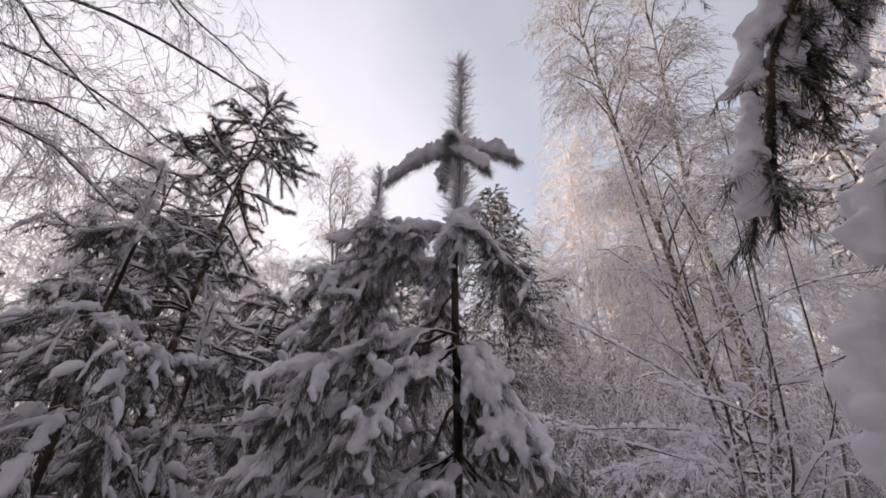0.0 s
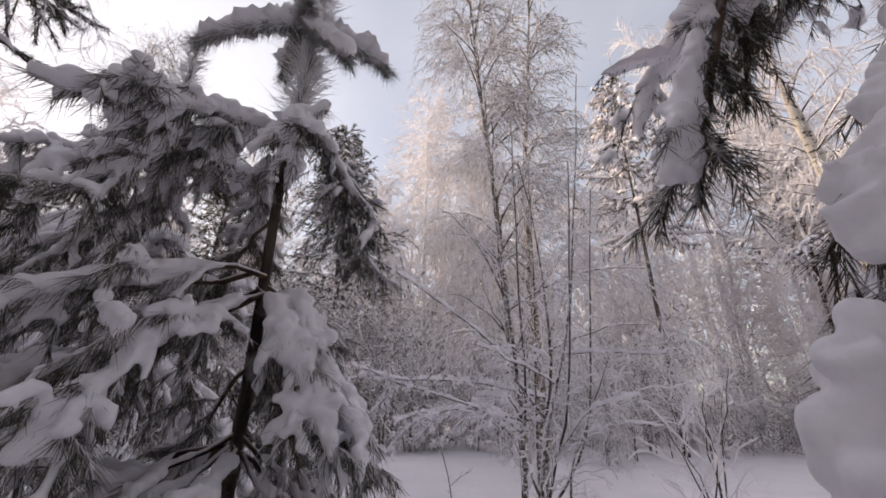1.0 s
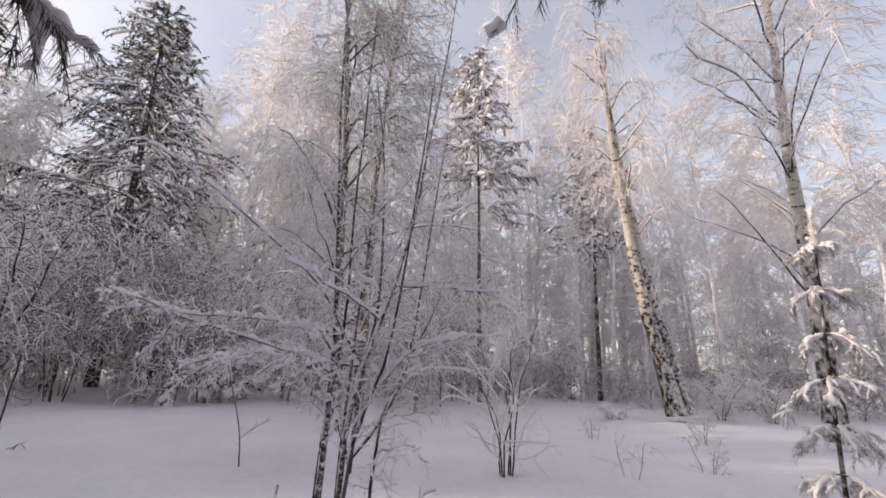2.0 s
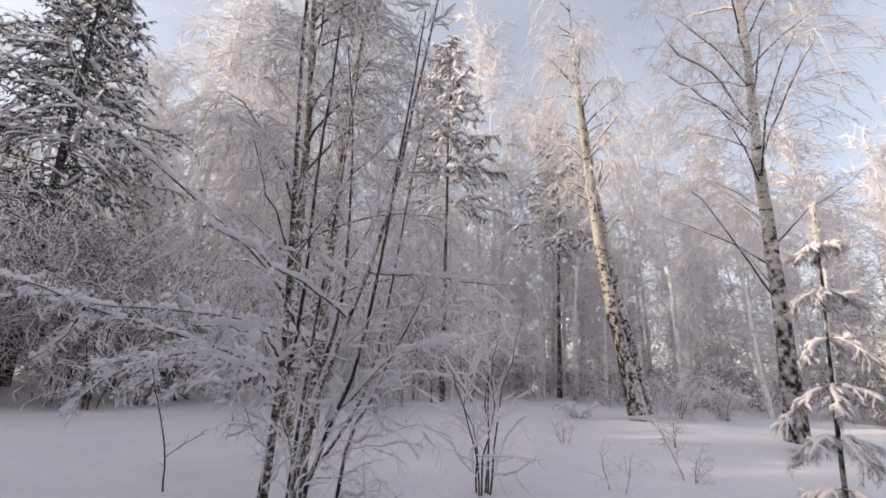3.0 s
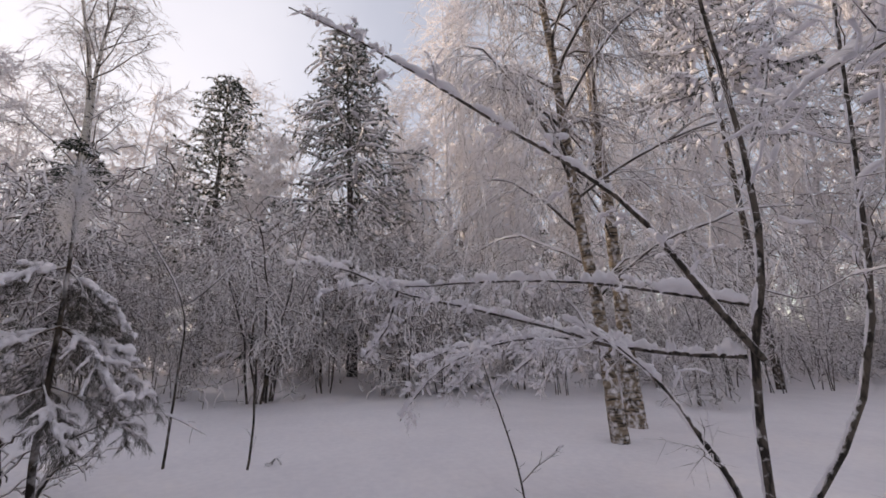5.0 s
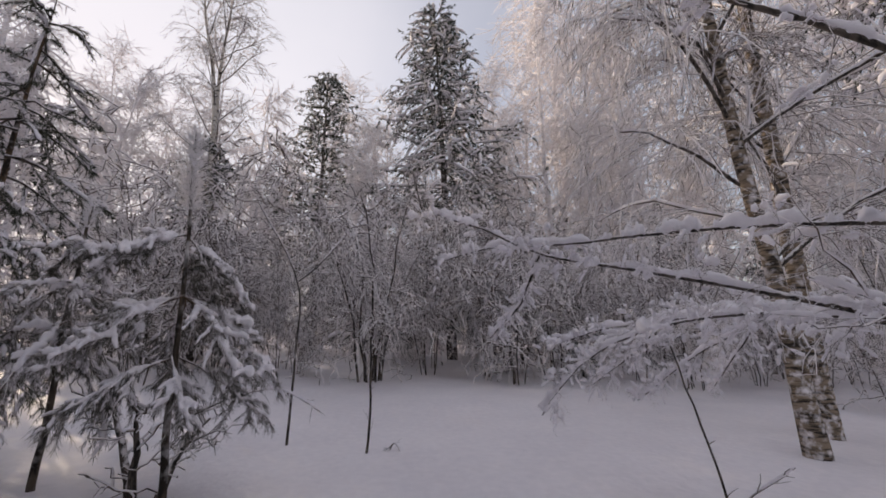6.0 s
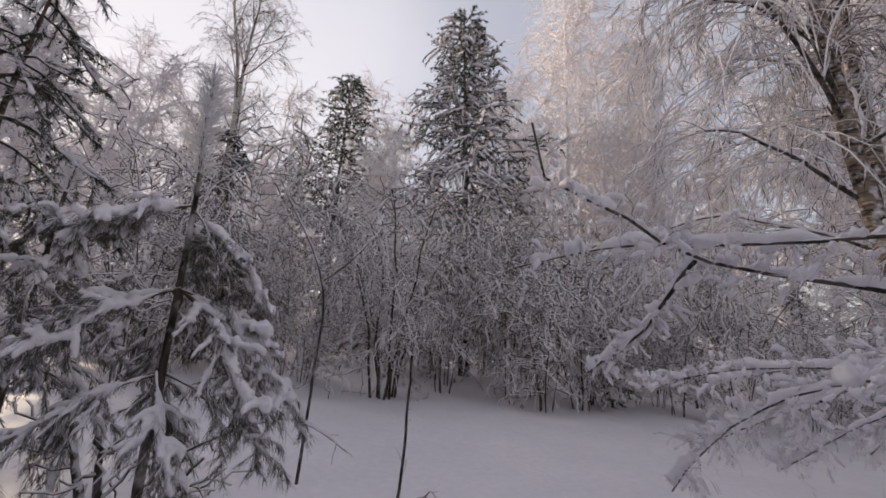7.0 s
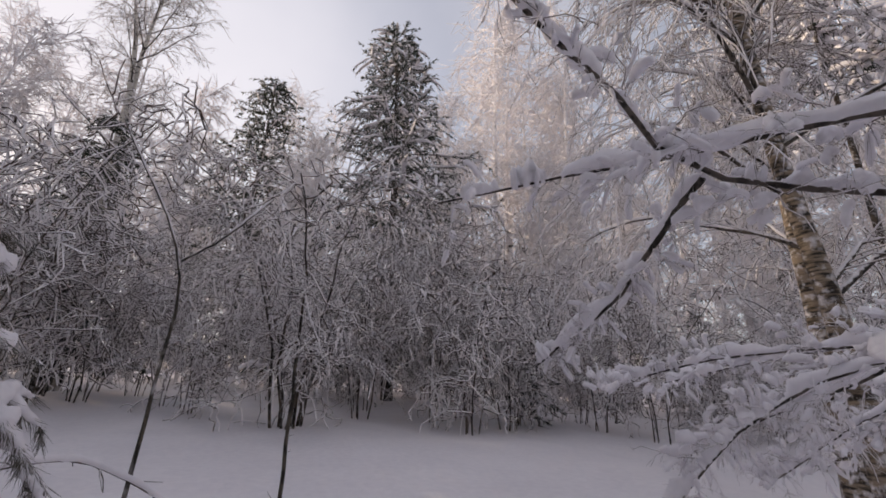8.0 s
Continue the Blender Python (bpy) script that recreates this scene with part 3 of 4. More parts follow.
# ---------------------------------------------------------------- taller pines and spruces
def tall_conifer(name, base, tip, spread, label, seed, trunk_r, boughs, start=0.08, twigs=10, per=12, shape=0.8, droop=0.35, snow=0.03, bark=None, needle=0.06, share=0.45, split=True, group="", ragged=0.4, tiers=0, slim=0.15, foliage=None):
    rng = np.random.default_rng(seed)
    base = np.array(base, float)
    top = np.array(tip, float) - base
    tree = thing(name, base, label, name + " tree", group)
    stem = wander(rng, spline([(0, 0, -0.1), top * 0.5, top], 18), 0.006)
    part("trunk", [(*tube(stem, np.linspace(trunk_r, trunk_r * 0.08, 18), 10), 0)], [bark or BARK], tree)
    s = np.sort(start + (0.985 - start) * rng.uniform(0, 1, boughs) ** 0.85)
    if tiers:  # whorls one above another
        s = start + (0.985 - start) * np.clip((np.floor(np.arange(boughs) * tiers / boughs) + 0.5) / tiers + rng.normal(0, 0.006, boughs), 0, 1) ** 0.9
    p, _ = along(rng, stem[None], s[None])
    p = p[0]
    az = rng.uniform(0, 2 * np.pi, boughs)
    if tiers:
        az = np.arange(boughs) * 2 * np.pi * tiers / boughs + rng.uniform(-0.35, 0.35, boughs)
    L = spread * np.minimum(1.0, (1 - s) / (1 - start)) ** shape * rng.uniform(1 - ragged, 1.15 + 0.3 * ragged, boughs) + 0.06 * spread
    rise = 0.45 * s - 0.1 + rng.normal(0, 0.08, boughs)
    d = unit(np.stack([np.sin(az), np.cos(az), rise], -1))
    u = np.linspace(0, 1, 7)
    B = p[:, None] + d[:, None] * (L[:, None] * u)[..., None]
    B[..., 2] += -droop * L[:, None] * u ** 1.6 + 0.18 * L[:, None] * u ** 4
    B += rng.normal(0, 0.012, B.shape) * L[:, None, None]
    wood, green, white = [], [], []
    for i in range(boughs):
        b = B[i : i + 1]
        m = max(4, int(twigs * (0.35 + 0.65 * L[i] / spread)))
        S = grow(rng, b, m, 0.12, 0.98, min(spread * 0.34, 0.2 * spread + 0.35 * L[i]), 55, droop=0.45, k=4, taper=0.6, flat=0.6)
        w = [(*tube(b, taper(0.01 + trunk_r * 0.06, 0.004, 1, 7), 4), 0), (*tube(S, taper(0.005, 0.003, m, 4), 3), 0)]
        g = [(*needles(rng, S, per, needle * 1.15, needle * slim, (25, 70), 0.0, 1.0, 0.3), 0), (*needles(rng, b, per * 2, needle, needle * slim * 0.8, (25, 70), 0.25, 1.0, 0.25), 0)]
        pick = S[rng.uniform(0, 1, m) < share]
        c = [(*snow_cap(rng, b[:, 2:], snow, snow * 0.6, 5, 5, 0.9, 0.4), 0)]
        if len(pick):
            c.append((*snow_cap(rng, pick, snow, snow * 0.6, 4, 5, 0.9, 0.4), 0))
        if split:
            bough = part("bough", w, [BARK], tree)
            part("needles", g, [foliage or SPRUCE], bough, kind="stuff")
            part("snow", c, [SNOW], bough)
        else:
            wood += w
            green += g
            white += c
    if not split:
        part("crown", wood + [(v, f, 1) for v, f, _ in green] + [(v, f, 2) for v, f, _ in white], [BARK, SPRUCE, SNOW], tree, "dark needled crown dusted with snow")
    return tree


tall_conifer("spruce", on_snow(2.65, 15.25), (2.1, 15.25, 12.75), 4.1, "tall snow-dusted spruce at the forest edge, its top lit", 3, 0.17, 140, 0.1, 17, 15, 0.9, 0.28, 0.05, None, 0.12, 0.36, ragged=0.5, tiers=18)
tall_conifer("spruce", on_snow(-2.4, 19.6), (-2.46, 19.78, 12.9), 3.4, "dark spruce standing behind frosted birches", 4, 0.17, 120, 0.12, 13, 14, 0.62, 0.2, 0.04, None, 0.15, 0.12, ragged=0.7, tiers=17)
tall_conifer("spruce", on_snow(-3.7, 12.7), (-3.8, 12.6, 5.6), 1.8, "dark low spruce under frosted birch twigs", 6, 0.1, 70, 0.06, 10, 9, 0.7, 0.4, 0.03, None, 0.10, 0.2)
tall_conifer("pine", on_snow(10.95, 8.45), (10.95, 8.45, 12.9), 2.0, "slender pine with a bare trunk and snowy crown", 7, 0.09, 75, 0.48, 11, 9, 0.5, 0.35, 0.08, BARK, 0.11, 0.85)
tall_conifer("pine", on_snow(17.8, 7.4), (18.1, 6.8, 12.4), 2.4, "far pine with a snowy crown among birches", 8, 0.11, 60, 0.45, 10, 8, 0.5, 0.35, 0.08, BARK, 0.13, 0.8)
tall_conifer("pine", on_snow(-1.6, 2.5), (-1.48, 2.61, 3.9), 0.8, "young pine with dark tufted boughs against the bright sky", 9, 0.035, 46, 0.3, 9, 80, 0.5, 0.5, 0.016, PINE_BARK, 0.042, 0.4, slim=0.05, foliage=NEEDLE)
tall_conifer("pine", on_snow(-2.28, 6.23), (-2.22, 6.29, 3.9), 0.95, "slim pine with drooping tufted boughs lit from behind", 10, 0.04, 24, 0.3, 9, 54, 0.5, 0.75, 0.018, PINE_BARK, 0.055, 0.3, slim=0.06, foliage=NEEDLE)
tall_conifer("spruce", on_snow(-2.3, 3.3), (-2.3, 3.3, 2.9), 1.2, "dense dark young spruce in shade", 12, 0.05, 60, 0.05, 9, 34, 0.6, 0.4, 0.02, None, 0.05, 0.5, slim=0.07, foliage=NEEDLE_GREY)
tall_conifer("spruce", on_snow(-1.3, 3.3), (-1.3, 3.3, 2.1), 1.0, "dense snowy young spruce behind pines", 13, 0.04, 50, 0.05, 9, 34, 0.6, 0.45, 0.02, None, 0.05, 0.55, slim=0.07, foliage=NEEDLE_GREY)
tall_conifer("spruce", on_snow(-2.0, 4.6), (-2.0, 4.6, 2.3), 1.0, "dense snowy young spruce beside pines", 14, 0.05, 55, 0.05, 9, 18, 0.6, 0.4, 0.022, None, 0.05, 0.4)


tall_conifer("spruce", on_snow(-3.1, 3.7), (-3.1, 3.75, 3.9), 1.5, "dark young spruce in shade behind small pines", 16, 0.06, 75, 0.05, 9, 26, 0.6, 0.4, 0.024, None, 0.06, 0.5, slim=0.08, foliage=NEEDLE_GREY)


# ---------------------------------------------------------------- leafless trees near the path
def bare_stem(rng, tree, pts, r0, r1, n2=8, len2=0.5, n3=4, len3=0.2, angle=45, droop=0.2, rise=0.15, snow=0.012, bark=None, s0=0.25, name="stem", k=14, coat=None, n4=0, wig=0.02, paddle=0.07, rime=0.0):
    """One stem or limb with its twigs and the snow on them."""
    axis = wander(rng, spline(pts, k), wig * 0.35)[None]
    st = part(name, [(*tube(axis, taper(r0, r1, 1, k), 8), 0)], [bark or ALDER], tree)
    b2 = grow(rng, axis, n2, s0, 0.98, len2, angle, droop=droop, rise=rise, wiggle=0.34, k=7, taper=0.4)
    b3 = grow(rng, b2, n3, 0.15, 0.97, len3, 55, droop=droop, wiggle=0.3, k=4, taper=0.3)
    r2 = max(r1 * 0.75, 0.0018)
    ch = [(*tube(b2, taper(r2, r2 * 0.45, len(b2), 7), 4), 0), (*tube(b3, taper(r2 * 0.55, r2 * 0.3, len(b3), 4), 3), 0)]
    if n4:
        ch.append((*needles(rng, b3, n4, len3 * 0.5, r2 * 0.35, (25, 65), 0.15, 1.0, droop), 0))
    part("twig_spray", ch, [coat or TWIG], st, kind="stuff")
    if snow > 0:
        pick = b2[rng.uniform(0, 1, len(b2)) < 0.75]
        pick3 = b3[rng.uniform(0, 1, len(b3)) < 0.45]
        sn = []
        for a in pick:  # broken lengths of snow, now and then a thick pad
            i = int(rng.integers(0, 4))
            j = int(min(6, i + rng.integers(2, 5)))
            f = rng.uniform(0.7, 1.0) if rng.uniform() < paddle else rng.uniform(0.3, 0.55)
            sn.append((*snow_cap(rng, a[None, i : j + 1], snow * f, snow * f * rng.uniform(0.8, 1.2), 14, 7, 0.8, 0.55, 190.0, 0.5), 0))
        if len(pick3):
            sn.append((*snow_cap(rng, pick3[:, 1:], snow * 0.36, snow * 0.42, 7, 5, 0.8, 0.5, 0.0, 0.5), 0))
        if rime:
            m = max(3, int(np.linalg.norm(np.diff(axis[0], axis=0), axis=1).sum() / 0.22))
            for u0 in np.linspace(0.02, 0.85, m):
                x = np.linspace(u0, u0 + 0.8 / m, 10)
                seg, _ = along(rng, axis, x[None])
                w = r0 + (r1 - r0) * u0
                sn.append((*snow_cap(rng, seg + w * np.array((-0.75, 0.55, 0.0)), w * rime * rng.uniform(0.7, 1.3), w * rime, 16, 7, 0.0, 0.5, 200.0, 0.6), 0))
        T = np.gradient(axis[0], axis=0)
        level = np.abs(T[:, 2]) / np.linalg.norm(T, axis=1) < 0.85
        line = axis[0, level]
        if len(line) > 4:
            n = max(2, int(np.linalg.norm(np.diff(line, axis=0), axis=1).sum() / 0.16))
            cuts = np.sort(rng.uniform(0, 1, n - 1))
            ends = np.r_[0, cuts, 1]
            for u0, u1 in zip(ends[:-1], ends[1:]):
                if u1 - u0 < 0.03:
                    continue
                x = np.linspace(u0, u1 - 0.012, 12) * (len(line) - 1.001)
                i = x.astype(int)
                seg = line[i] + (line[i + 1] - line[i]) * (x - i)[:, None]
                g = rng.uniform(0.6, 1.15)
                sn.append((*snow_cap(rng, seg[None], (r0 * 0.45 + snow * 0.5) * g, snow * g, 24, 8, 0.95, 0.6, 170.0, 0.5), 0))
        part("snow", sn, [SNOW], st, kind="stuff")
    return st


def shift(pts, base):
    return [tuple(np.array(p) - np.array(base)) for p in pts]


def build_thicket():
    """The many-stemmed young tree that the path passes."""
    rng = np.random.default_rng(101)
    base = on_snow(1.68, 2.34)
    tree = thing("alder_thicket", base, "many-stemmed leafless sapling clump with snow on every fork", "bare tree")
    stems = [
        ([(1.56, 2.33, -0.03), (1.55, 2.3, 0.5), (1.55, 2.31, 0.88), (1.52, 2.27, 1.13), (1.48, 2.32, 2.03), (1.46, 2.36, 3.3)], 0.014, 0.003),
        ([(1.64, 2.3, -0.03), (1.61, 2.22, 0.55), (1.74, 2.22, 0.95), (1.84, 2.14, 1.4), (1.94, 2.02, 2.4), (2.0, 1.95, 3.1)], 0.012, 0.003),
        ([(1.76, 2.26, -0.03), (1.75, 2.18, 0.5), (1.84, 2.14, 0.72), (2.0, 2.06, 1.1)], 0.008, 0.003),
        ([(1.62, 2.26, 0.1), (1.63, 2.2, 0.48), (1.7, 2.12, 0.8), (1.76, 2.06, 1.36), (1.83, 1.98, 2.3)], 0.008, 0.003),
        ([(1.6, 2.4, -0.03), (1.6, 2.38, 0.43), (1.64, 2.35, 1.0), (1.64, 2.35, 1.62), (1.68, 2.36, 2.9)], 0.009, 0.003),
        ([(1.72, 2.42, -0.03), (1.8, 2.5, 0.7), (1.9, 2.55, 1.6), (2.0, 2.6, 2.7)], 0.009, 0.003),
    ]
    for pts, r0, r1 in stems:
        bare_stem(rng, tree, shift(pts, base), r0, r1, 22, 0.34, 8, 0.12, 62, 0.05, 0.05, 0.0095, SAPLING if r0 > 0.011 else ALDER, 0.12, n4=3, wig=0.01, rime=0.5, coat=RIME)
    limbs = [
        [(1.52, 2.27, 1.13), (1.44, 2.34, 1.38), (1.38, 2.4, 1.6)],
        [(1.52, 2.27, 1.13), (1.66, 2.2, 1.44), (1.82, 2.08, 1.75)],
        [(1.74, 2.22, 0.95), (1.55, 2.17, 1.01), (1.37, 2.13, 1.06), (1.18, 2.10, 1.12)],
        [(1.74, 2.11, 1.11), (1.91, 1.92, 1.10), (2.02, 1.72, 1.08)],
        [(1.56, 2.3, 0.8), (1.42, 2.24, 0.9), (1.27, 2.29, 0.89)],
        [(1.56, 2.31, 0.7), (1.47, 2.33, 0.77), (1.38, 2.37, 0.81)],
        [(1.7, 2.22, 0.6), (1.8, 2.05, 0.8), (2.05, 1.92, 0.9)],
        [(1.64, 2.35, 1.05), (1.62, 2.5, 1.15), (1.68, 2.64, 1.19), (1.74, 2.74, 1.2)],
    ]
    for pts in limbs:
        bare_stem(rng, tree, shift(pts, base), 0.0045, 0.002, 9, 0.18, 5, 0.09, 48, 0.05, 0.1, 0.0115, ALDER, 0.15, "limb", 10, n4=2, paddle=0.12, coat=HOAR)
    # one leaf left from autumn
    a = np.linspace(0, 2 * np.pi, 10, endpoint=False)
    c = np.array((1.5, 2.39, 0.75)) - np.array(base)
    leaf = np.stack([0.012 * np.cos(a), 0.006 * np.sin(2 * a), 0.019 * np.sin(a)], -1)
    V = np.vstack([leaf + c, leaf * 0.97 + c + (0, 0.0015, 0)])
    part("leaf", [(V, ring_faces(1, 2, 10), 0), (V, np.arange(10)[None], 0), (V, np.arange(10, 20)[None], 0)], [DRY_LEAF], tree, "withered brown leaf")


build_thicket()


def build_alder():
    """The alder whose long snowy branches reach over the clearing."""
    rng = np.random.default_rng(202)
    base = on_snow(2.6, 3.52)
    tree = thing("alder", base, "leafless alder reaching long snow-lined branches over the clearing", "bare tree")
    stems = [
        ([(2.58, 3.5, -0.03), (2.58, 3.44, 0.7), (2.61, 3.37, 1.03), (2.63, 3.34, 1.51), (2.6, 3.36, 2.6), (2.5, 3.4, 3.4)], 0.018, 0.005, 9),
        ([(2.62, 3.55, 0.05), (2.8, 3.36, 0.4), (2.9, 3.2, 0.9), (3.0, 3.1, 2.0), (3.1, 3.0, 3.0)], 0.014, 0.004, 10),
        ([(2.6, 3.52, 0.0), (2.43, 3.5, 0.35), (2.3, 3.66, 0.72), (2.1, 3.9, 0.95)], 0.014, 0.005, 6),
    ]
    for pts, r0, r1, n in stems:
        bare_stem(rng, tree, shift(pts, base), r0, r1, n, 0.5, 6, 0.22, 50, 0.1, 0.15, 0.013, ALDER, 0.3, n4=4, wig=0.008, rime=0.75)
    limbs = [
        ([(2.6, 3.4, 0.75), (2.37, 3.42, 1.0), (2.18, 3.55, 1.38), (1.71, 3.77, 1.8), (1.23, 3.88, 2.12), (0.88, 3.9, 2.25)], 0.014, 7, 0.28),
        ([(2.55, 3.42, 0.76), (2.33, 3.75, 0.8), (1.9, 4.12, 0.98), (1.5, 4.455, 1.13), (1.23, 4.392, 1.22), (0.985, 4.31, 1.257), (0.95, 4.3, 1.4)], 0.013, 11, 0.24),
        ([(1.5, 4.455, 1.13), (1.49, 4.6, 1.04), (1.48, 4.7, 0.945), (1.42, 4.83, 0.85), (1.38, 4.92, 0.78)], 0.008, 5, 0.09),
        ([(2.58, 3.4, 0.95), (2.2, 3.7, 1.06), (1.8, 4.0, 1.11), (1.52, 4.25, 1.12), (1.42, 4.5, 1.17), (1.37, 4.6, 1.2), (1.2, 4.7, 1.17), (1.04, 4.75, 1.12)], 0.009, 10, 0.2),
        ([(2.33, 3.75, 0.8), (2.2, 4.15, 0.86), (1.98, 4.45, 0.82), (1.78, 4.62, 0.7), (1.66, 4.72, 0.56), (1.58, 4.77, 0.43)], 0.01, 11, 0.22),
        ([(2.62, 3.35, 1.45), (2.78, 3.32, 1.75), (2.95, 3.3, 2.15), (3.1, 3.28, 2.6)], 0.009, 8, 0.3),
    ]
    limbs += [  # low sprays that cross one another over the snow
        ([(2.2, 4.15, 0.86), (2.1, 4.6, 0.86), (1.95, 5.0, 0.8), (1.8, 5.25, 0.72)], 0.006, 8, 0.22),
        ([(2.33, 3.75, 0.8), (2.5, 4.4, 0.9), (2.4, 4.9, 0.86), (2.15, 5.3, 0.75)], 0.007, 9, 0.24),
        ([(1.98, 4.45, 0.82), (2.05, 4.8, 0.68), (2.0, 5.1, 0.52)], 0.005, 8, 0.2),
        ([(2.5, 4.4, 0.9), (2.7, 4.8, 0.75), (2.75, 5.1, 0.5)], 0.005, 8, 0.22),
        ([(2.5, 4.4, 0.9), (2.35, 4.8, 0.66), (2.2, 5.0, 0.45)], 0.005, 8, 0.2),
    ]
    for pts, r0, n, l2 in limbs:
        bare_stem(rng, tree, shift(pts, base), r0, 0.003, n * 2 + 4, l2 * 0.62, 8, 0.075, 50, 0.12, 0.0, 0.019, ALDER, 0.12, "limb", 16, n4=3, wig=0.008, paddle=0.03, coat=RIME)


build_alder()


# ---------------------------------------------------------------- birches
def birch(base, trunks, label, seed, limbs=22, limb_len=1.6, start=0.3, droop=0.3, rise=0.45, n3=8, n4=12, low_dark=0.16, coat=None, group="birches", twig=0.006, name="birch", hang=0.5, bark=None):
    """A birch: white trunk with dark scars, rising limbs and hanging frosted twigs."""
    rng = np.random.default_rng(seed)
    tree = thing(name, base, label, "birch tree", group)
    for pts, r0, r1 in trunks:
        axis = wander(rng, spline(shift(pts, base), 22), 0.008)[None]
        R = taper(r0, r1, 1, 22).copy()
        R[0, :3] *= (1.35, 1.15, 1.05)
        cut = max(2, int(22 * low_dark))
        part("trunk", [(*tube(axis[:, : cut + 1], R[:, : cut + 1], 12), 1), (*tube(axis[:, cut : cut + 4], R[:, cut : cut + 4], 12), 2), (*tube(axis[:, cut + 3 :], R[:, cut + 3 :], 12), 0)], [bark or BIRCH, bark or BIRCH_BASE, bark or BIRCH_MID], tree, "brownish birch trunk with dark bands" if bark else "white birch trunk with dark fissured foot")
        b2 = grow(rng, axis, limbs, start, 0.99, limb_len, 48, droop=droop, rise=rise, wiggle=0.1, k=8, taper=0.5)
        for limb in b2[:, None]:
            b3 = grow(rng, limb, n3, 0.12, 1.0, limb_len * 0.45, 42, droop=droop * 1.6, wiggle=0.12, k=5, taper=0.35)
            b4 = grow(rng, b3, 3, 0.15, 1.0, limb_len * 0.22, 40, droop=hang, wiggle=0.12, k=4, taper=0.3)
            lb = part("limb", [(*tube(limb, taper(twig * 3.0, twig * 0.9, 1, 8), 5), 0)], [ALDER], tree)
            part("twig_spray", [(*tube(b3, taper(twig * 1.2, twig * 0.7, len(b3), 5), 3), 0), (*tube(b4, taper(twig * 0.9, twig * 0.6, len(b4), 4), 3), 0), (*needles(rng, b4, n4, limb_len * 0.1, twig * 0.55, (20, 60), 0.1, 1.0, hang), 0)], [coat or HOAR], lb, "fine twigs white with hoarfrost", "stuff")
            part("snow", [(*snow_cap(rng, limb, twig * 2.4, twig * 2.2, 12, 5, 1.0, 0.45), 0)], [SNOW], lb)
    return tree


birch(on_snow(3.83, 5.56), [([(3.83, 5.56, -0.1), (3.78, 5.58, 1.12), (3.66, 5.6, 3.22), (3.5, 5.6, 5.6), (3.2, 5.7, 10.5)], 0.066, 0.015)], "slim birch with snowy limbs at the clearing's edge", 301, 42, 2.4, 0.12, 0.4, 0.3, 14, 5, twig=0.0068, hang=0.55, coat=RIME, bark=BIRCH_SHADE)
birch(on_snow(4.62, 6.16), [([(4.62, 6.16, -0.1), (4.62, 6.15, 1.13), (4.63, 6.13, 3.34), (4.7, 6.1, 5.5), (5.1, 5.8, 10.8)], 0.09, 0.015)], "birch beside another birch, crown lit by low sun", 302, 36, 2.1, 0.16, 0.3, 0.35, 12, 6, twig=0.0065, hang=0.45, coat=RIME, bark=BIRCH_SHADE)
birch(on_snow(10.78, 3.05), [([(10.78, 3.05, -0.1), (10.68, 3.53, 3.31), (10.62, 3.68, 7.2), (10.6, 3.7, 11.5)], 0.17, 0.02), ([(10.92, 2.9, -0.1), (10.84, 3.3, 3.17), (10.75, 3.55, 6.5), (10.65, 3.7, 10.5)], 0.15, 0.02)], "twin leaning birch with dark fissured foot", 303, 17, 2.3, 0.38, 0.35, 0.4, 8, 10, twig=0.008, low_dark=0.2, hang=1.2)
birch(on_snow(8.5, 0.62), [([(8.5, 0.62, -0.1), (8.47, 0.44, 2.45), (8.45, 0.33, 4.28), (8.4, 0.15, 6.8), (8.3, 0.0, 11.0)], 0.115, 0.02)], "stout white birch with long spreading limbs", 304, 44, 2.6, 0.16, 0.2, 0.25, 10, 10, twig=0.006, hang=0.5)
birch(on_snow(-3.9, 13.6), [([(-3.9, 13.6, -0.1), (-4.2, 13.45, 6.9), (-4.7, 13.2, 10.0), (-4.9, 13.1, 12.0)], 0.11, 0.015), ([(-3.95, 13.6, 4.0), (-4.2, 13.5, 8.0), (-4.1, 13.5, 12.4)], 0.07, 0.012)], "tall birch with fine crown against bright sky", 305, 18, 2.2, 0.4, 0.1, 0.5, 8, 6, twig=0.006, coat=TWIG, hang=0.3)


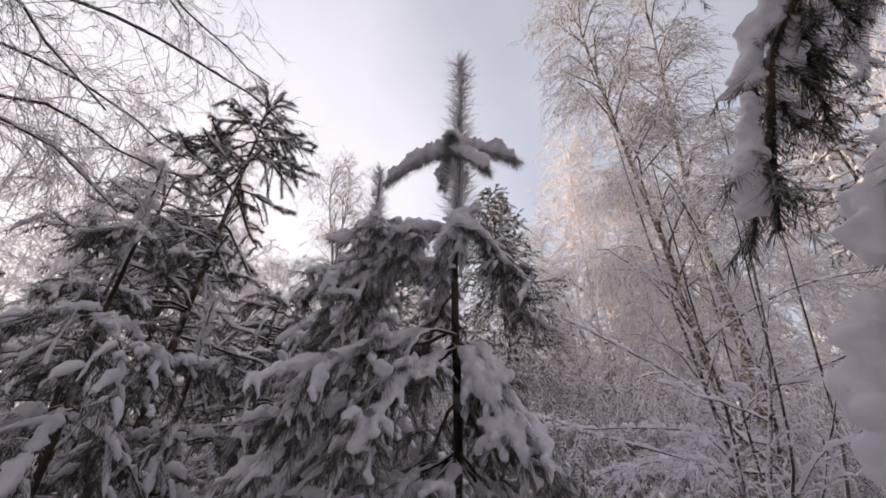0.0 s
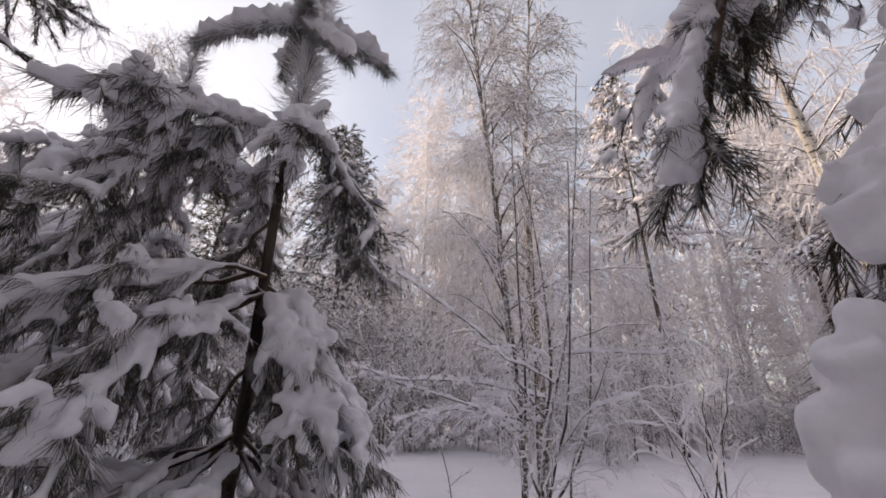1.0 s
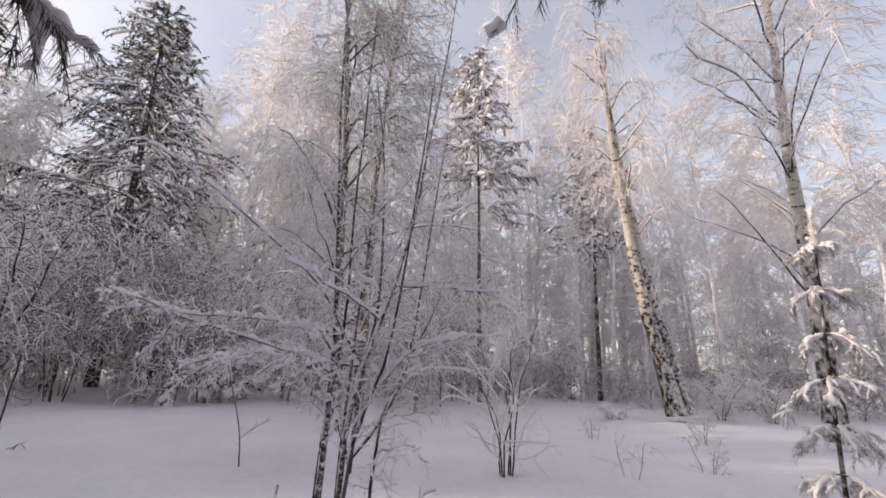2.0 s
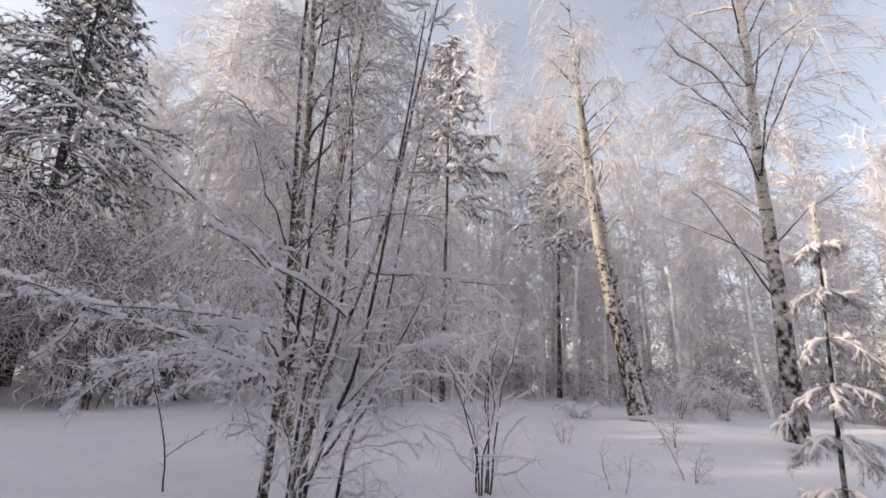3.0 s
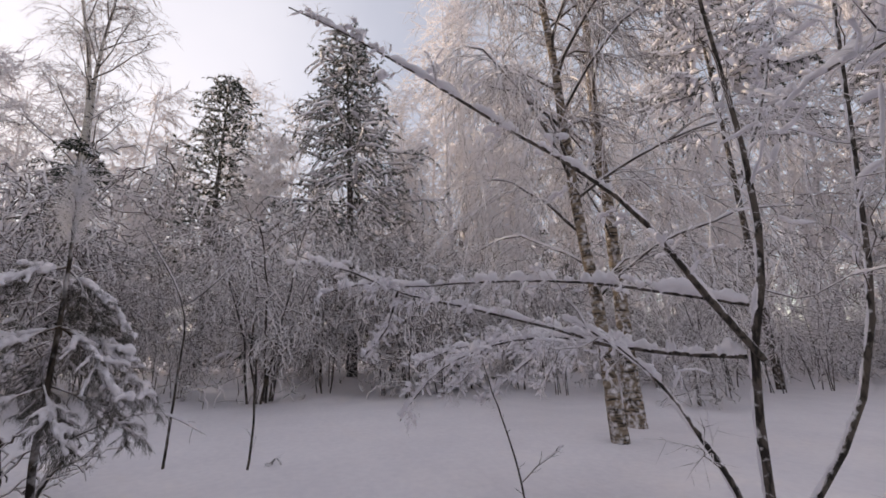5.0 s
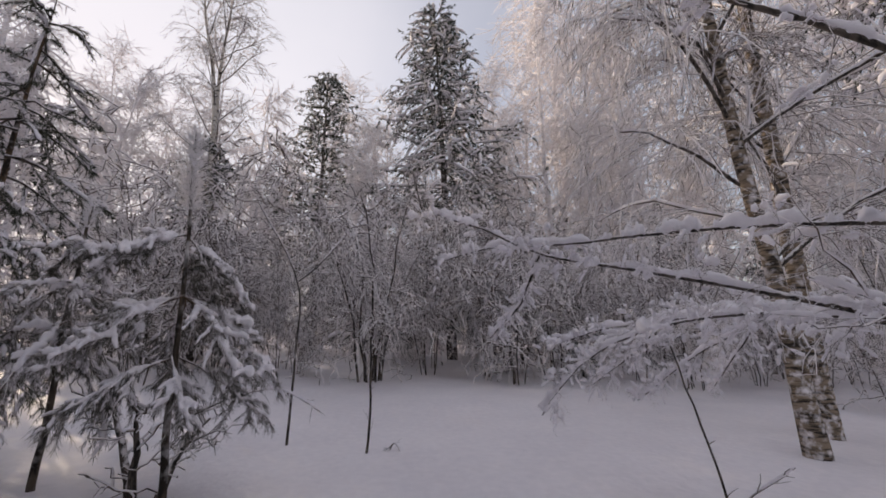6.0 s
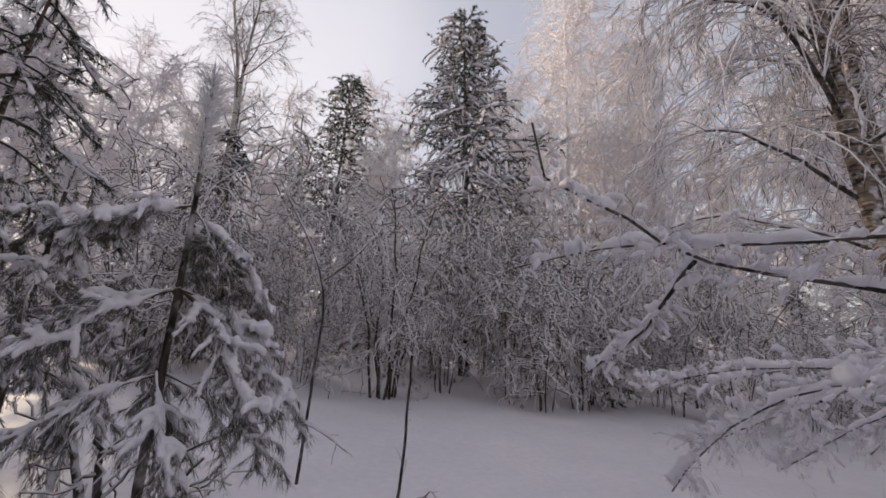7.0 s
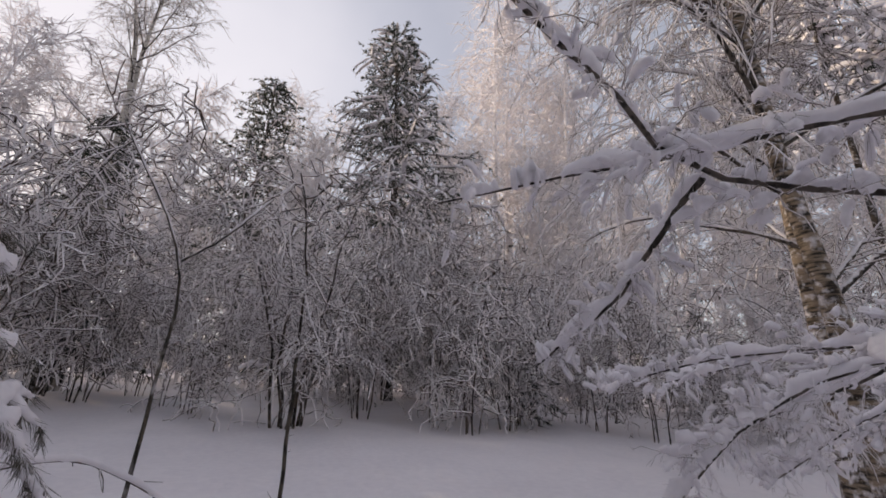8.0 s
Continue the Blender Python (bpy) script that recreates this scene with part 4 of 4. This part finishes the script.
def build_overhang():
    """The birch whose dark branches hang in over the young pines."""
    rng = np.random.default_rng(306)
    base = on_snow(-3.3, 0.6)
    tree = thing("birch", base, "birch hanging dark fine branches over the young pines", "birch tree", "birches")
    trunk = spline([(0, 0, -0.1), (0.1, 0.05, 2.0), (0.15, 0.1, 4.0), (0.3, 0.2, 6.5)], 16)
    part("trunk", [(*tube(trunk, np.linspace(0.08, 0.02, 16), 12), 0)], [BIRCH], tree)
    limbs = [
        [(-3.18, 0.66, 1.9), (-2.2, 0.9, 2.05), (-1.5, 1.19, 2.11), (-1.38, 1.35, 2.07), (-1.1, 1.65, 1.98)],
        [(-3.15, 0.7, 2.7), (-2.2, 1.0, 2.85), (-1.5, 1.52, 2.96), (-1.02, 1.95, 2.84), (-0.8, 2.1, 2.55)],
        [(-3.18, 0.66, 1.6), (-2.2, 0.95, 1.8), (-1.51, 1.17, 1.81), (-1.25, 1.5, 1.68)],
        [(-3.15, 0.7, 2.5), (-2.2, 0.8, 2.7), (-1.6, 1.0, 2.45), (-1.38, 1.34, 2.13)],
        [(-3.1, 0.7, 3.2), (-2.3, 1.1, 3.5), (-1.7, 1.6, 3.55), (-1.2, 2.1, 3.3)],
        [(-3.15, 0.7, 2.3), (-2.3, 1.1, 2.4), (-1.8, 1.5, 2.5), (-1.4, 1.9, 2.35)],
        [(-3.1, 0.7, 3.0), (-2.2, 0.8, 3.3), (-1.6, 1.1, 3.2), (-1.3, 1.4, 2.9)],
    ]
    for pts in limbs:
        bare_stem(rng, tree, shift(pts, base), 0.016, 0.004, 14, 0.6, 6, 0.28, 42, 0.35, 0.0, 0.004, ALDER, 0.3, "limb", 16, RIME, 8, wig=0.06)


build_overhang()


# ---------------------------------------------------------------- shrubs and saplings
def shrub_parts(tree, seed, stems, height, spread, r0, n2, n3, n4, twig, coat, droop, bark, snow=0.0):
    rng = np.random.default_rng(seed)
    az = np.linspace(0, 2 * np.pi, stems, endpoint=False) + rng.uniform(-0.4, 0.4, stems)
    rad = spread * rng.uniform(0.3, 1.0, stems)
    h = height * rng.uniform(0.7, 1.0, stems)
    u = np.linspace(0, 1, 9)
    P = np.stack([np.sin(az)[:, None] * (rad[:, None] * u ** 1.4 + 0.04), np.cos(az)[:, None] * (rad[:, None] * u ** 1.4 + 0.04), h[:, None] * (u - 0.2 * u ** 3) - 0.08], -1)
    w = rng.normal(0, 0.03, P.shape).cumsum(1) * height * 0.35
    P += w - w[:, :1]
    for i in range(stems):
        part("stem", [(*tube(P[i], np.linspace(r0, r0 * 0.25, 9), 6), 0)], [bark], tree)
    b2 = grow(rng, P, n2, 0.12, 0.98, height * 0.36, 55, droop=droop, rise=0.1, wiggle=0.5, k=7, taper=0.4)
    b3 = grow(rng, b2, n3, 0.12, 1.0, height * 0.14, 60, droop=droop, wiggle=0.5, k=4, taper=0.3)
    ch = [(*tube(b2, taper(twig * 1.5, twig * 0.8, len(b2), 7), 3), 0), (*tube(b3, taper(twig, twig * 0.7, len(b3), 4), 3), 0)]
    if n4:
        ch.append((*needles(rng, b3, n4, height * 0.04, twig * 0.7, (30, 80), 0.1, 1.0, 0.2), 0))
    part("twig_spray", ch, [coat], tree, "twigs furred with hoarfrost", "stuff")
    if snow:
        part("snow", [(*snow_cap(rng, b2, snow, snow * 0.8, 6, 5, 0.9, 0.4), 0)], [SNOW], tree)
    return tree


def weeping_parts(tree, seed, stems, height, spread, r0, n2, n3, twig, coat, bark, lift=1.0):
    """Stems that rise, lean over and hang, with curled twigs bent down by the snow that lines them."""
    rng = np.random.default_rng(seed)
    az = np.linspace(0, 2 * np.pi, stems, endpoint=False) + rng.uniform(-0.5, 0.5, stems)
    rad = spread * rng.uniform(0.35, 1.0, stems)
    h = height * rng.uniform(0.6, 1.0, stems)
    u = np.linspace(0, 1, 10)
    out = rad[:, None] * u ** 1.7 + rng.uniform(0.02, 0.05, (stems, 1)) * height
    P = np.stack([np.sin(az)[:, None] * out, np.cos(az)[:, None] * out, h[:, None] * (1.55 * u - (0.75 - 0.25 * lift) * u ** 3) / 1.05 - 0.08], -1)
    w = rng.normal(0, 0.03, P.shape).cumsum(1) * height * 0.3
    P += w - w[:, :1]
    for i in range(stems):
        part("stem", [(*tube(P[i], np.linspace(r0, r0 * 0.3, 10), 6), 0)], [bark], tree)
    b2 = grow(rng, P, n2, 0.14, 0.99, min(1.1, height * 0.32), 66, droop=0.5, rise=0.25, wiggle=0.8, k=8, taper=0.35)
    b3 = grow(rng, b2, n3, 0.1, 1.0, min(0.42, height * 0.13), 62, droop=0.45, rise=0.1, wiggle=0.8, k=5, taper=0.3)
    part("twig_spray", [(*tube(b2, taper(twig * 1.25, twig * 0.8, len(b2), 8), 3), 0), (*tube(b3, taper(twig * 0.95, twig * 0.7, len(b3), 5), 3), 0)], [coat], tree, "curled twigs lined with snow", "stuff")
    return tree


def weeping(base, label, *args, **kw):
    return weeping_parts(thing("shrub", base, label, "shrub", "frosted shrubs"), *args, **kw)


def shrub(base, label, *args, **kw):
    return shrub_parts(thing("shrub", base, label, "shrub", "frosted shrubs"), *args, **kw)


weeping(on_snow(0.54, 9.45), "wide leafless shrub with arching snow-lined branches", 401, 9, 3.7, 2.2, 0.02, 16, 8, 0.0095, LINED, BARK)
weeping(on_snow(3.75, 10.05), "weeping sapling bent down under snow-lined twigs", 411, 4, 2.4, 0.5, 0.014, 14, 7, 0.0095, LINED, BARK)
weeping(on_snow(2.9, 10.85), "weeping sapling with dark stems and curled snowy twigs", 412, 2, 3.2, 0.5, 0.014, 24, 7, 0.0095, LINED, BARK)
weeping(on_snow(2.65, 10.5), "slim weeping sapling with dark stem and snowy curled twigs", 413, 2, 3.0, 0.5, 0.014, 22, 7, 0.0095, LINED, BARK)
weeping(on_snow(1.55, 11.2), "weeping sapling under curtains of snow-lined twigs", 414, 4, 3.6, 0.9, 0.014, 16, 7, 0.0095, LINED, BARK)
weeping(on_snow(1.75, 12.6), "tall weeping sapling hung with snow-lined twigs", 415, 3, 4.6, 0.9, 0.014, 18, 7, 0.0095, LINED, BARK)
weeping(on_snow(3.3, 12.3), "tall weeping sapling with a curtain of snowy twigs", 416, 3, 4.6, 0.9, 0.014, 18, 7, 0.0095, LINED, BARK)
tall_conifer("spruce", on_snow(4.6, 10.6), (4.62, 10.6, 1.75), 0.6, "small spruce sapling with drooping snowy boughs", 15, 0.03, 40, 0.05, 7, 14, 0.8, 0.6, 0.035, None, 0.06, 0.6)
shrub(on_snow(3.55, 2.72), "thin pale sapling cluster rising from the snow", 402, 6, 1.8, 0.35, 0.008, 7, 4, 0, 0.0035, HOAR, 0.05, ALDER, snow=0.008)
shrub(on_snow(5.3, 1.6), "low dead sprig furred with frost", 403, 3, 0.55, 0.15, 0.005, 6, 4, 0, 0.004, HOAR, 0.1, ALDER)
shrub(on_snow(4.3, 2.0), "low dry sprig on open snow", 404, 2, 0.6, 0.15, 0.004, 5, 3, 0, 0.003, HOAR, 0.1, ALDER)
shrub(on_snow(10.2, 4.2), "low snow-capped tuft of dry stalks on open snow", 406, 6, 0.6, 0.5, 0.008, 6, 4, 3, 0.012, HOAR, 0.2, ALDER, snow=0.02)
shrub(on_snow(12.4, 2.5), "frosted bush beside the birches", 407, 7, 1.5, 0.8, 0.012, 9, 6, 5, 0.011, HOAR, 0.2, ALDER)
shrub(on_snow(13.6, 1.6), "low frosted bush near the stout birch", 408, 6, 1.1, 0.7, 0.012, 8, 6, 5, 0.011, HOAR, 0.2, ALDER)
shrub(on_snow(7.4, 2.0), "small dry sprig standing in snow", 409, 3, 0.7, 0.2, 0.006, 6, 4, 2, 0.006, HOAR, 0.1, ALDER)
shrub(on_snow(6.3, 3.1), "small dry sprig furred with frost", 410, 3, 0.5, 0.2, 0.005, 5, 4, 2, 0.005, HOAR, 0.1, ALDER)
shrub(on_snow(-0.2, 4.98), "pruned forked stump with short stubs among pine boughs", 405, 4, 0.75, 0.28, 0.022, 5, 3, 0, 0.005, TWIG, 0.1, ALDER)


def wand(base, pts_list, label):
    rng = np.random.default_rng(len(label))
    tree = thing("dead_stem", base, label, "dead stem", "dead stems")
    for pts, r0, r1 in pts_list:
        axis = wander(rng, spline(shift(pts, base), 14), 0.003)[None]
        b2 = grow(rng, axis, 5, 0.2, 0.95, 0.09, 50, k=3, wiggle=0.2)
        st = part("stem", [(*tube(axis, taper(r0, r1, 1, 14), 6), 0), (*tube(b2, taper(0.0022, 0.001, len(b2), 3), 3), 0)], [DEAD_WOOD], tree)
        part("snow", [(*snow_cap(rng, axis[:, 6:], 0.007, 0.006, 12, 5, 0.9, 0.4), 0)], [SNOW], st)


wand(on_snow(0.17, 5.92), [([(0.17, 5.92, -0.1), (0.19, 5.93, 0.7), (0.17, 5.92, 1.2), (-0.15, 5.83, 1.8)], 0.011, 0.003), ([(0.17, 5.92, 1.2), (0.33, 5.95, 1.36), (0.5, 5.97, 1.58)], 0.007, 0.003)], "thin forked dead stem standing in the snow")
wand(on_snow(0.72, 5.78), [([(0.72, 5.78, -0.1), (0.745, 5.7, 0.4), (0.74, 5.56, 0.79)], 0.009, 0.006)], "short broken dead stem standing in the snow")
wand(on_snow(2.1, 4.3), [([(2.1, 4.3, -0.1), (2.05, 4.28, 0.25), (1.85, 4.2, 0.75)], 0.006, 0.003), ([(2.07, 4.29, 0.18), (2.3, 4.25, 0.33)], 0.004, 0.002)], "thin leaning twig poking from the snow")
wand(on_snow(0.86, 5.85), [([(0.86, 5.85, -0.05), (0.9, 5.83, 0.08), (0.96, 5.8, 0.0)], 0.005, 0.003), ([(0.9, 5.83, 0.08), (0.82, 5.8, 0.03)], 0.003, 0.002)], "broken bent twig lying in the snow")
wand(on_snow(1.15, 1.95), [([(1.15, 1.95, -0.1), (1.16, 1.96, 0.2), (1.2, 1.98, 0.4)], 0.004, 0.002)], "small dry twig beside the path")


# ---------------------------------------------------------------- frosted forest all round
def forest_birch(seed, H, name="birch"):
    rng = np.random.default_rng(seed)
    tree = thing(name, (0, 0, 0), "hoarfrosted birch in the forest edge", "birch tree", "forest birches")
    top = np.array((rng.normal(0, 0.05) * H, rng.normal(0, 0.05) * H, H))
    axis = wander(rng, spline([(0, 0, -0.2), top * 0.5 + (rng.normal(0, 0.2), rng.normal(0, 0.2), 0), top], 14), 0.03)[None]
    r = 0.0085 * H
    part("trunk", [(*tube(axis, taper(r, 0.012, 1, 14), 7), 0)], [FAR_BARK], tree)
    b2 = grow(rng, axis, 24, 0.12, 0.99, H * 0.27, 42, droop=0.15, rise=0.4, wiggle=0.12, k=5, taper=0.5)
    b3 = grow(rng, b2, 6, 0.1, 1.0, H * 0.11, 45, droop=0.4, wiggle=0.12, k=3, taper=0.3)
    part("crown", [(*tube(b2, taper(0.018, 0.008, len(b2), 5), 3), 0), (*tube(b3, taper(0.012, 0.008, len(b3), 3), 3), 0), (*needles(rng, b2, 9, H * 0.045, 0.013, (30, 75), 0.1, 1.0, 0.4), 0), (*needles(rng, b3, 7, H * 0.05, 0.014, (25, 75), 0.05, 1.0, 0.35), 0)], [HOAR], tree, "dense crown white with hoarfrost", "stuff")
    return tree


def forest_shrub(seed, h):
    tree = thing("shrub", (0, 0, 0), "frosted undergrowth bent under hoarfrost", "shrub", "forest undergrowth")
    return weeping_parts(tree, seed, 5, h, h * 0.5, 0.0095, 13, 6, 0.0105, LINED, BARK)


def scatter(makers, spots, rng):
    masters = {}
    for x, y, kind, size in spots:
        m = pose(*on_snow(x, y, 0.05), 0, 0, rng.uniform(0, 360))
        if kind not in masters:
            masters[kind] = makers[kind]()
            masters[kind].matrix_basis = m @ Matrix.Diagonal((size, size, size, 1))
        else:
            ob = copy_thing(masters[kind], m)
            ob.scale = (size, size, size)


def build_forest():
    rng = np.random.default_rng(900)
    makers = {("b", i): (lambda i=i: forest_birch(500 + i, (11.0, 9.0, 12.5, 8.0, 10.0)[i])) for i in range(5)}
    makers.update({("s", i): (lambda i=i: forest_shrub(600 + i, (2.6, 3.4, 2.0)[i])) for i in range(3)})
    makers.update({("c", i): (lambda i=i: tall_conifer("spruce", (0, 0, 0), (0.1, 0, (10.0, 12.0)[i]), 2.2, "dark forest spruce dusted with snow", 700 + i, 0.14, 42, 0.06, 5, 4, 0.7, 0.4, 0.07, None, 0.26, 0.35, False, "forest spruces")) for i in range(2)})
    spots, taken = [], [(2.65, 15.2), (0.55, 9.5), (2.2, 10.6), (2.35, 11.6), (2.45, 12.6), (2.55, 13.6), (-0.1, 8.0), (-1.0, 12.5), (-1.6, 15.5), (-2.0, 17.5), (-2.4, 19.6)]

    def clear(x, y, d):
        return all((x - a) ** 2 + (y - b) ** 2 > d * d for a, b in taken)

    def place(n, r0, r1, az0, az1, letter, count, gap, s0, s1, keep_out=None):
        done = tries = 0
        while done < n and tries < n * 60:
            tries += 1
            r, a = rng.uniform(r0, r1), radians(rng.uniform(az0, az1))
            x, y = 0.9 + r * math.sin(a), 2.5 + r * math.cos(a)
            if (keep_out and keep_out(x, y)) or not clear(x, y, gap):
                continue
            taken.append((x, y))
            spots.append((x, y, (letter, int(rng.integers(count))), rng.uniform(s0, s1)))
            done += 1

    def glade(x, y):
        """The open snow: ahead, and the lane to the right."""
        if 8 < y < 14.8 and abs(x - 0.81 - 0.152 * (y - 3.1)) < 0.75:
            return True  # the gap that shows the tall spruce's foot
        if y < 0.28 * x + 4.4 and x > 0 and x < 15 and y > -3:
            return True
        return y < 8.6 - 0.15 * max(0, x) and -2.5 < x < 6.5
    place(5, 10.0, 14.0, -12, 75, "c", 2, 1.3, 0.2, 0.35, glade)
    place(30, 7.2, 12.5, -30, 88, "s", 3, 0.9, 0.8, 1.25, glade)
    place(24, 11.0, 16.0, -40, 105, "b", 5, 1.6, 0.7, 1.05, glade)
    place(8, 13.0, 20.0, -75, -25, "c", 2, 2.0, 0.6, 0.95, glade)
    place(7, 13.0, 19.0, -8, 60, "c", 2, 2.0, 0.35, 0.7, glade)
    place(12, 11.0, 22.0, -75, -18, "b", 5, 1.6, 0.8, 1.1, glade)
    place(18, 10.0, 20.0, -45, 115, "s", 3, 1.3, 0.9, 1.4, glade)
    place(28, 16.0, 26.0, -60, 120, "b", 5, 2.0, 0.85, 1.2, glade)
    place(26, 14.0, 23.0, 8, 78, "b", 5, 1.4, 1.3, 1.75, glade)
    place(24, 15.0, 27.0, 60, 112, "b", 5, 1.3, 0.7, 1.1, glade)
    place(12, 14.0, 23.0, -30, 8, "b", 5, 1.4, 0.8, 1.0, glade)
    place(3, 6.0, 9.0, -68, -38, "b", 5, 1.2, 0.5, 0.7, glade)
    place(5, 12.0, 20.0, -58, -18, "b", 5, 1.4, 0.8, 1.1, glade)
    place(6, 7.0, 14.0, 150, 260, "b", 5, 3.0, 0.8, 1.1)
    # unseen spruces behind the camera, added to keep skylight off the near pines
    place(22, 5.0, 10.0, 158, 256, "c", 2, 1.2, 0.7, 1.0, lambda x, y: x > -3.6 and y > -2.2)
    spots += [(-0.75, 15.6, ("b", 3), 1.0), (-0.1, 17.5, ("b", 1), 0.9), (4.6, 17.2, ("b", 2), 0.9)]
    scatter(makers, spots, rng)


build_forest()


def build_far_wood():
    """The wood going on behind: far frosted trunks and crowns, too many to count."""
    rng = np.random.default_rng(3)
    n = 270
    az = np.radians(np.linspace(-100, 130, n) + rng.uniform(-0.5, 0.5, n))
    r = rng.uniform(25, 44, n)
    x, y = 0.9 + r * np.sin(az), 2.5 + r * np.cos(az)
    H = rng.uniform(9, 14, n)
    u = np.linspace(0, 1, 5)
    z0 = slope(x, y)
    P = np.stack([x[:, None] + rng.normal(0, 0.5, n)[:, None] * u, y[:, None] + rng.normal(0, 0.5, n)[:, None] * u, z0[:, None] - 0.3 + H[:, None] * u], -1)
    b2 = grow(rng, P, 30, 0.03, 0.99, 2.6, 50, droop=0.2, rise=0.3, wiggle=0.12, k=3, taper=0.55)
    ch = [(*tube(P, taper(0.08, 0.02, n, 5), 4), 1), (*tube(b2, taper(0.025, 0.012, len(b2), 3), 3), 0), (*needles(rng, b2, 9, 0.85, 0.026, (25, 75), 0.05, 1.0, 0.3), 0)]
    ob = new("far_wood", make_mesh("far_wood", ch, [HOAR, TWIG]))
    tagged(ob, "far wood of frosted birches, pale with distance", "forest", kind="stuff")


def build_far_brush():
    """Low frosted brush between the trunks."""
    rng = np.random.default_rng(4)
    n = 800
    az = np.radians(rng.uniform(-70, 125, n))
    r = rng.uniform(14, 32, n)
    x, y = 0.9 + r * np.sin(az), 2.5 + r * np.cos(az)
    keep = (y > 0.28 * x + 4.4) | (x > 15) | (x < 0)
    x, y = x[keep], y[keep]
    n = len(x)
    H = rng.uniform(1.0, 3.4, n)
    u = np.linspace(0, 1, 3)
    P = np.stack([x[:, None] + 0 * u, y[:, None] + 0 * u, slope(x, y)[:, None] - 0.1 + 0.5 * H[:, None] * u], -1)
    b2 = grow(rng, P, 9, 0.0, 1.0, 1.7, 42, droop=0.35, rise=0.1, wiggle=0.16, k=4, taper=0.2)
    ch = [(*tube(b2, taper(0.014, 0.008, len(b2), 4), 3), 0), (*needles(rng, b2, 8, 0.3, 0.016, (35, 85), 0.1, 1.0, 0.1), 0)]
    ob = new("far_brush", make_mesh("far_brush", ch, [TWIG]))
    tagged(ob, "frosted brush filling the wood between trunks", "undergrowth", kind="stuff")


build_far_wood()
build_far_brush()
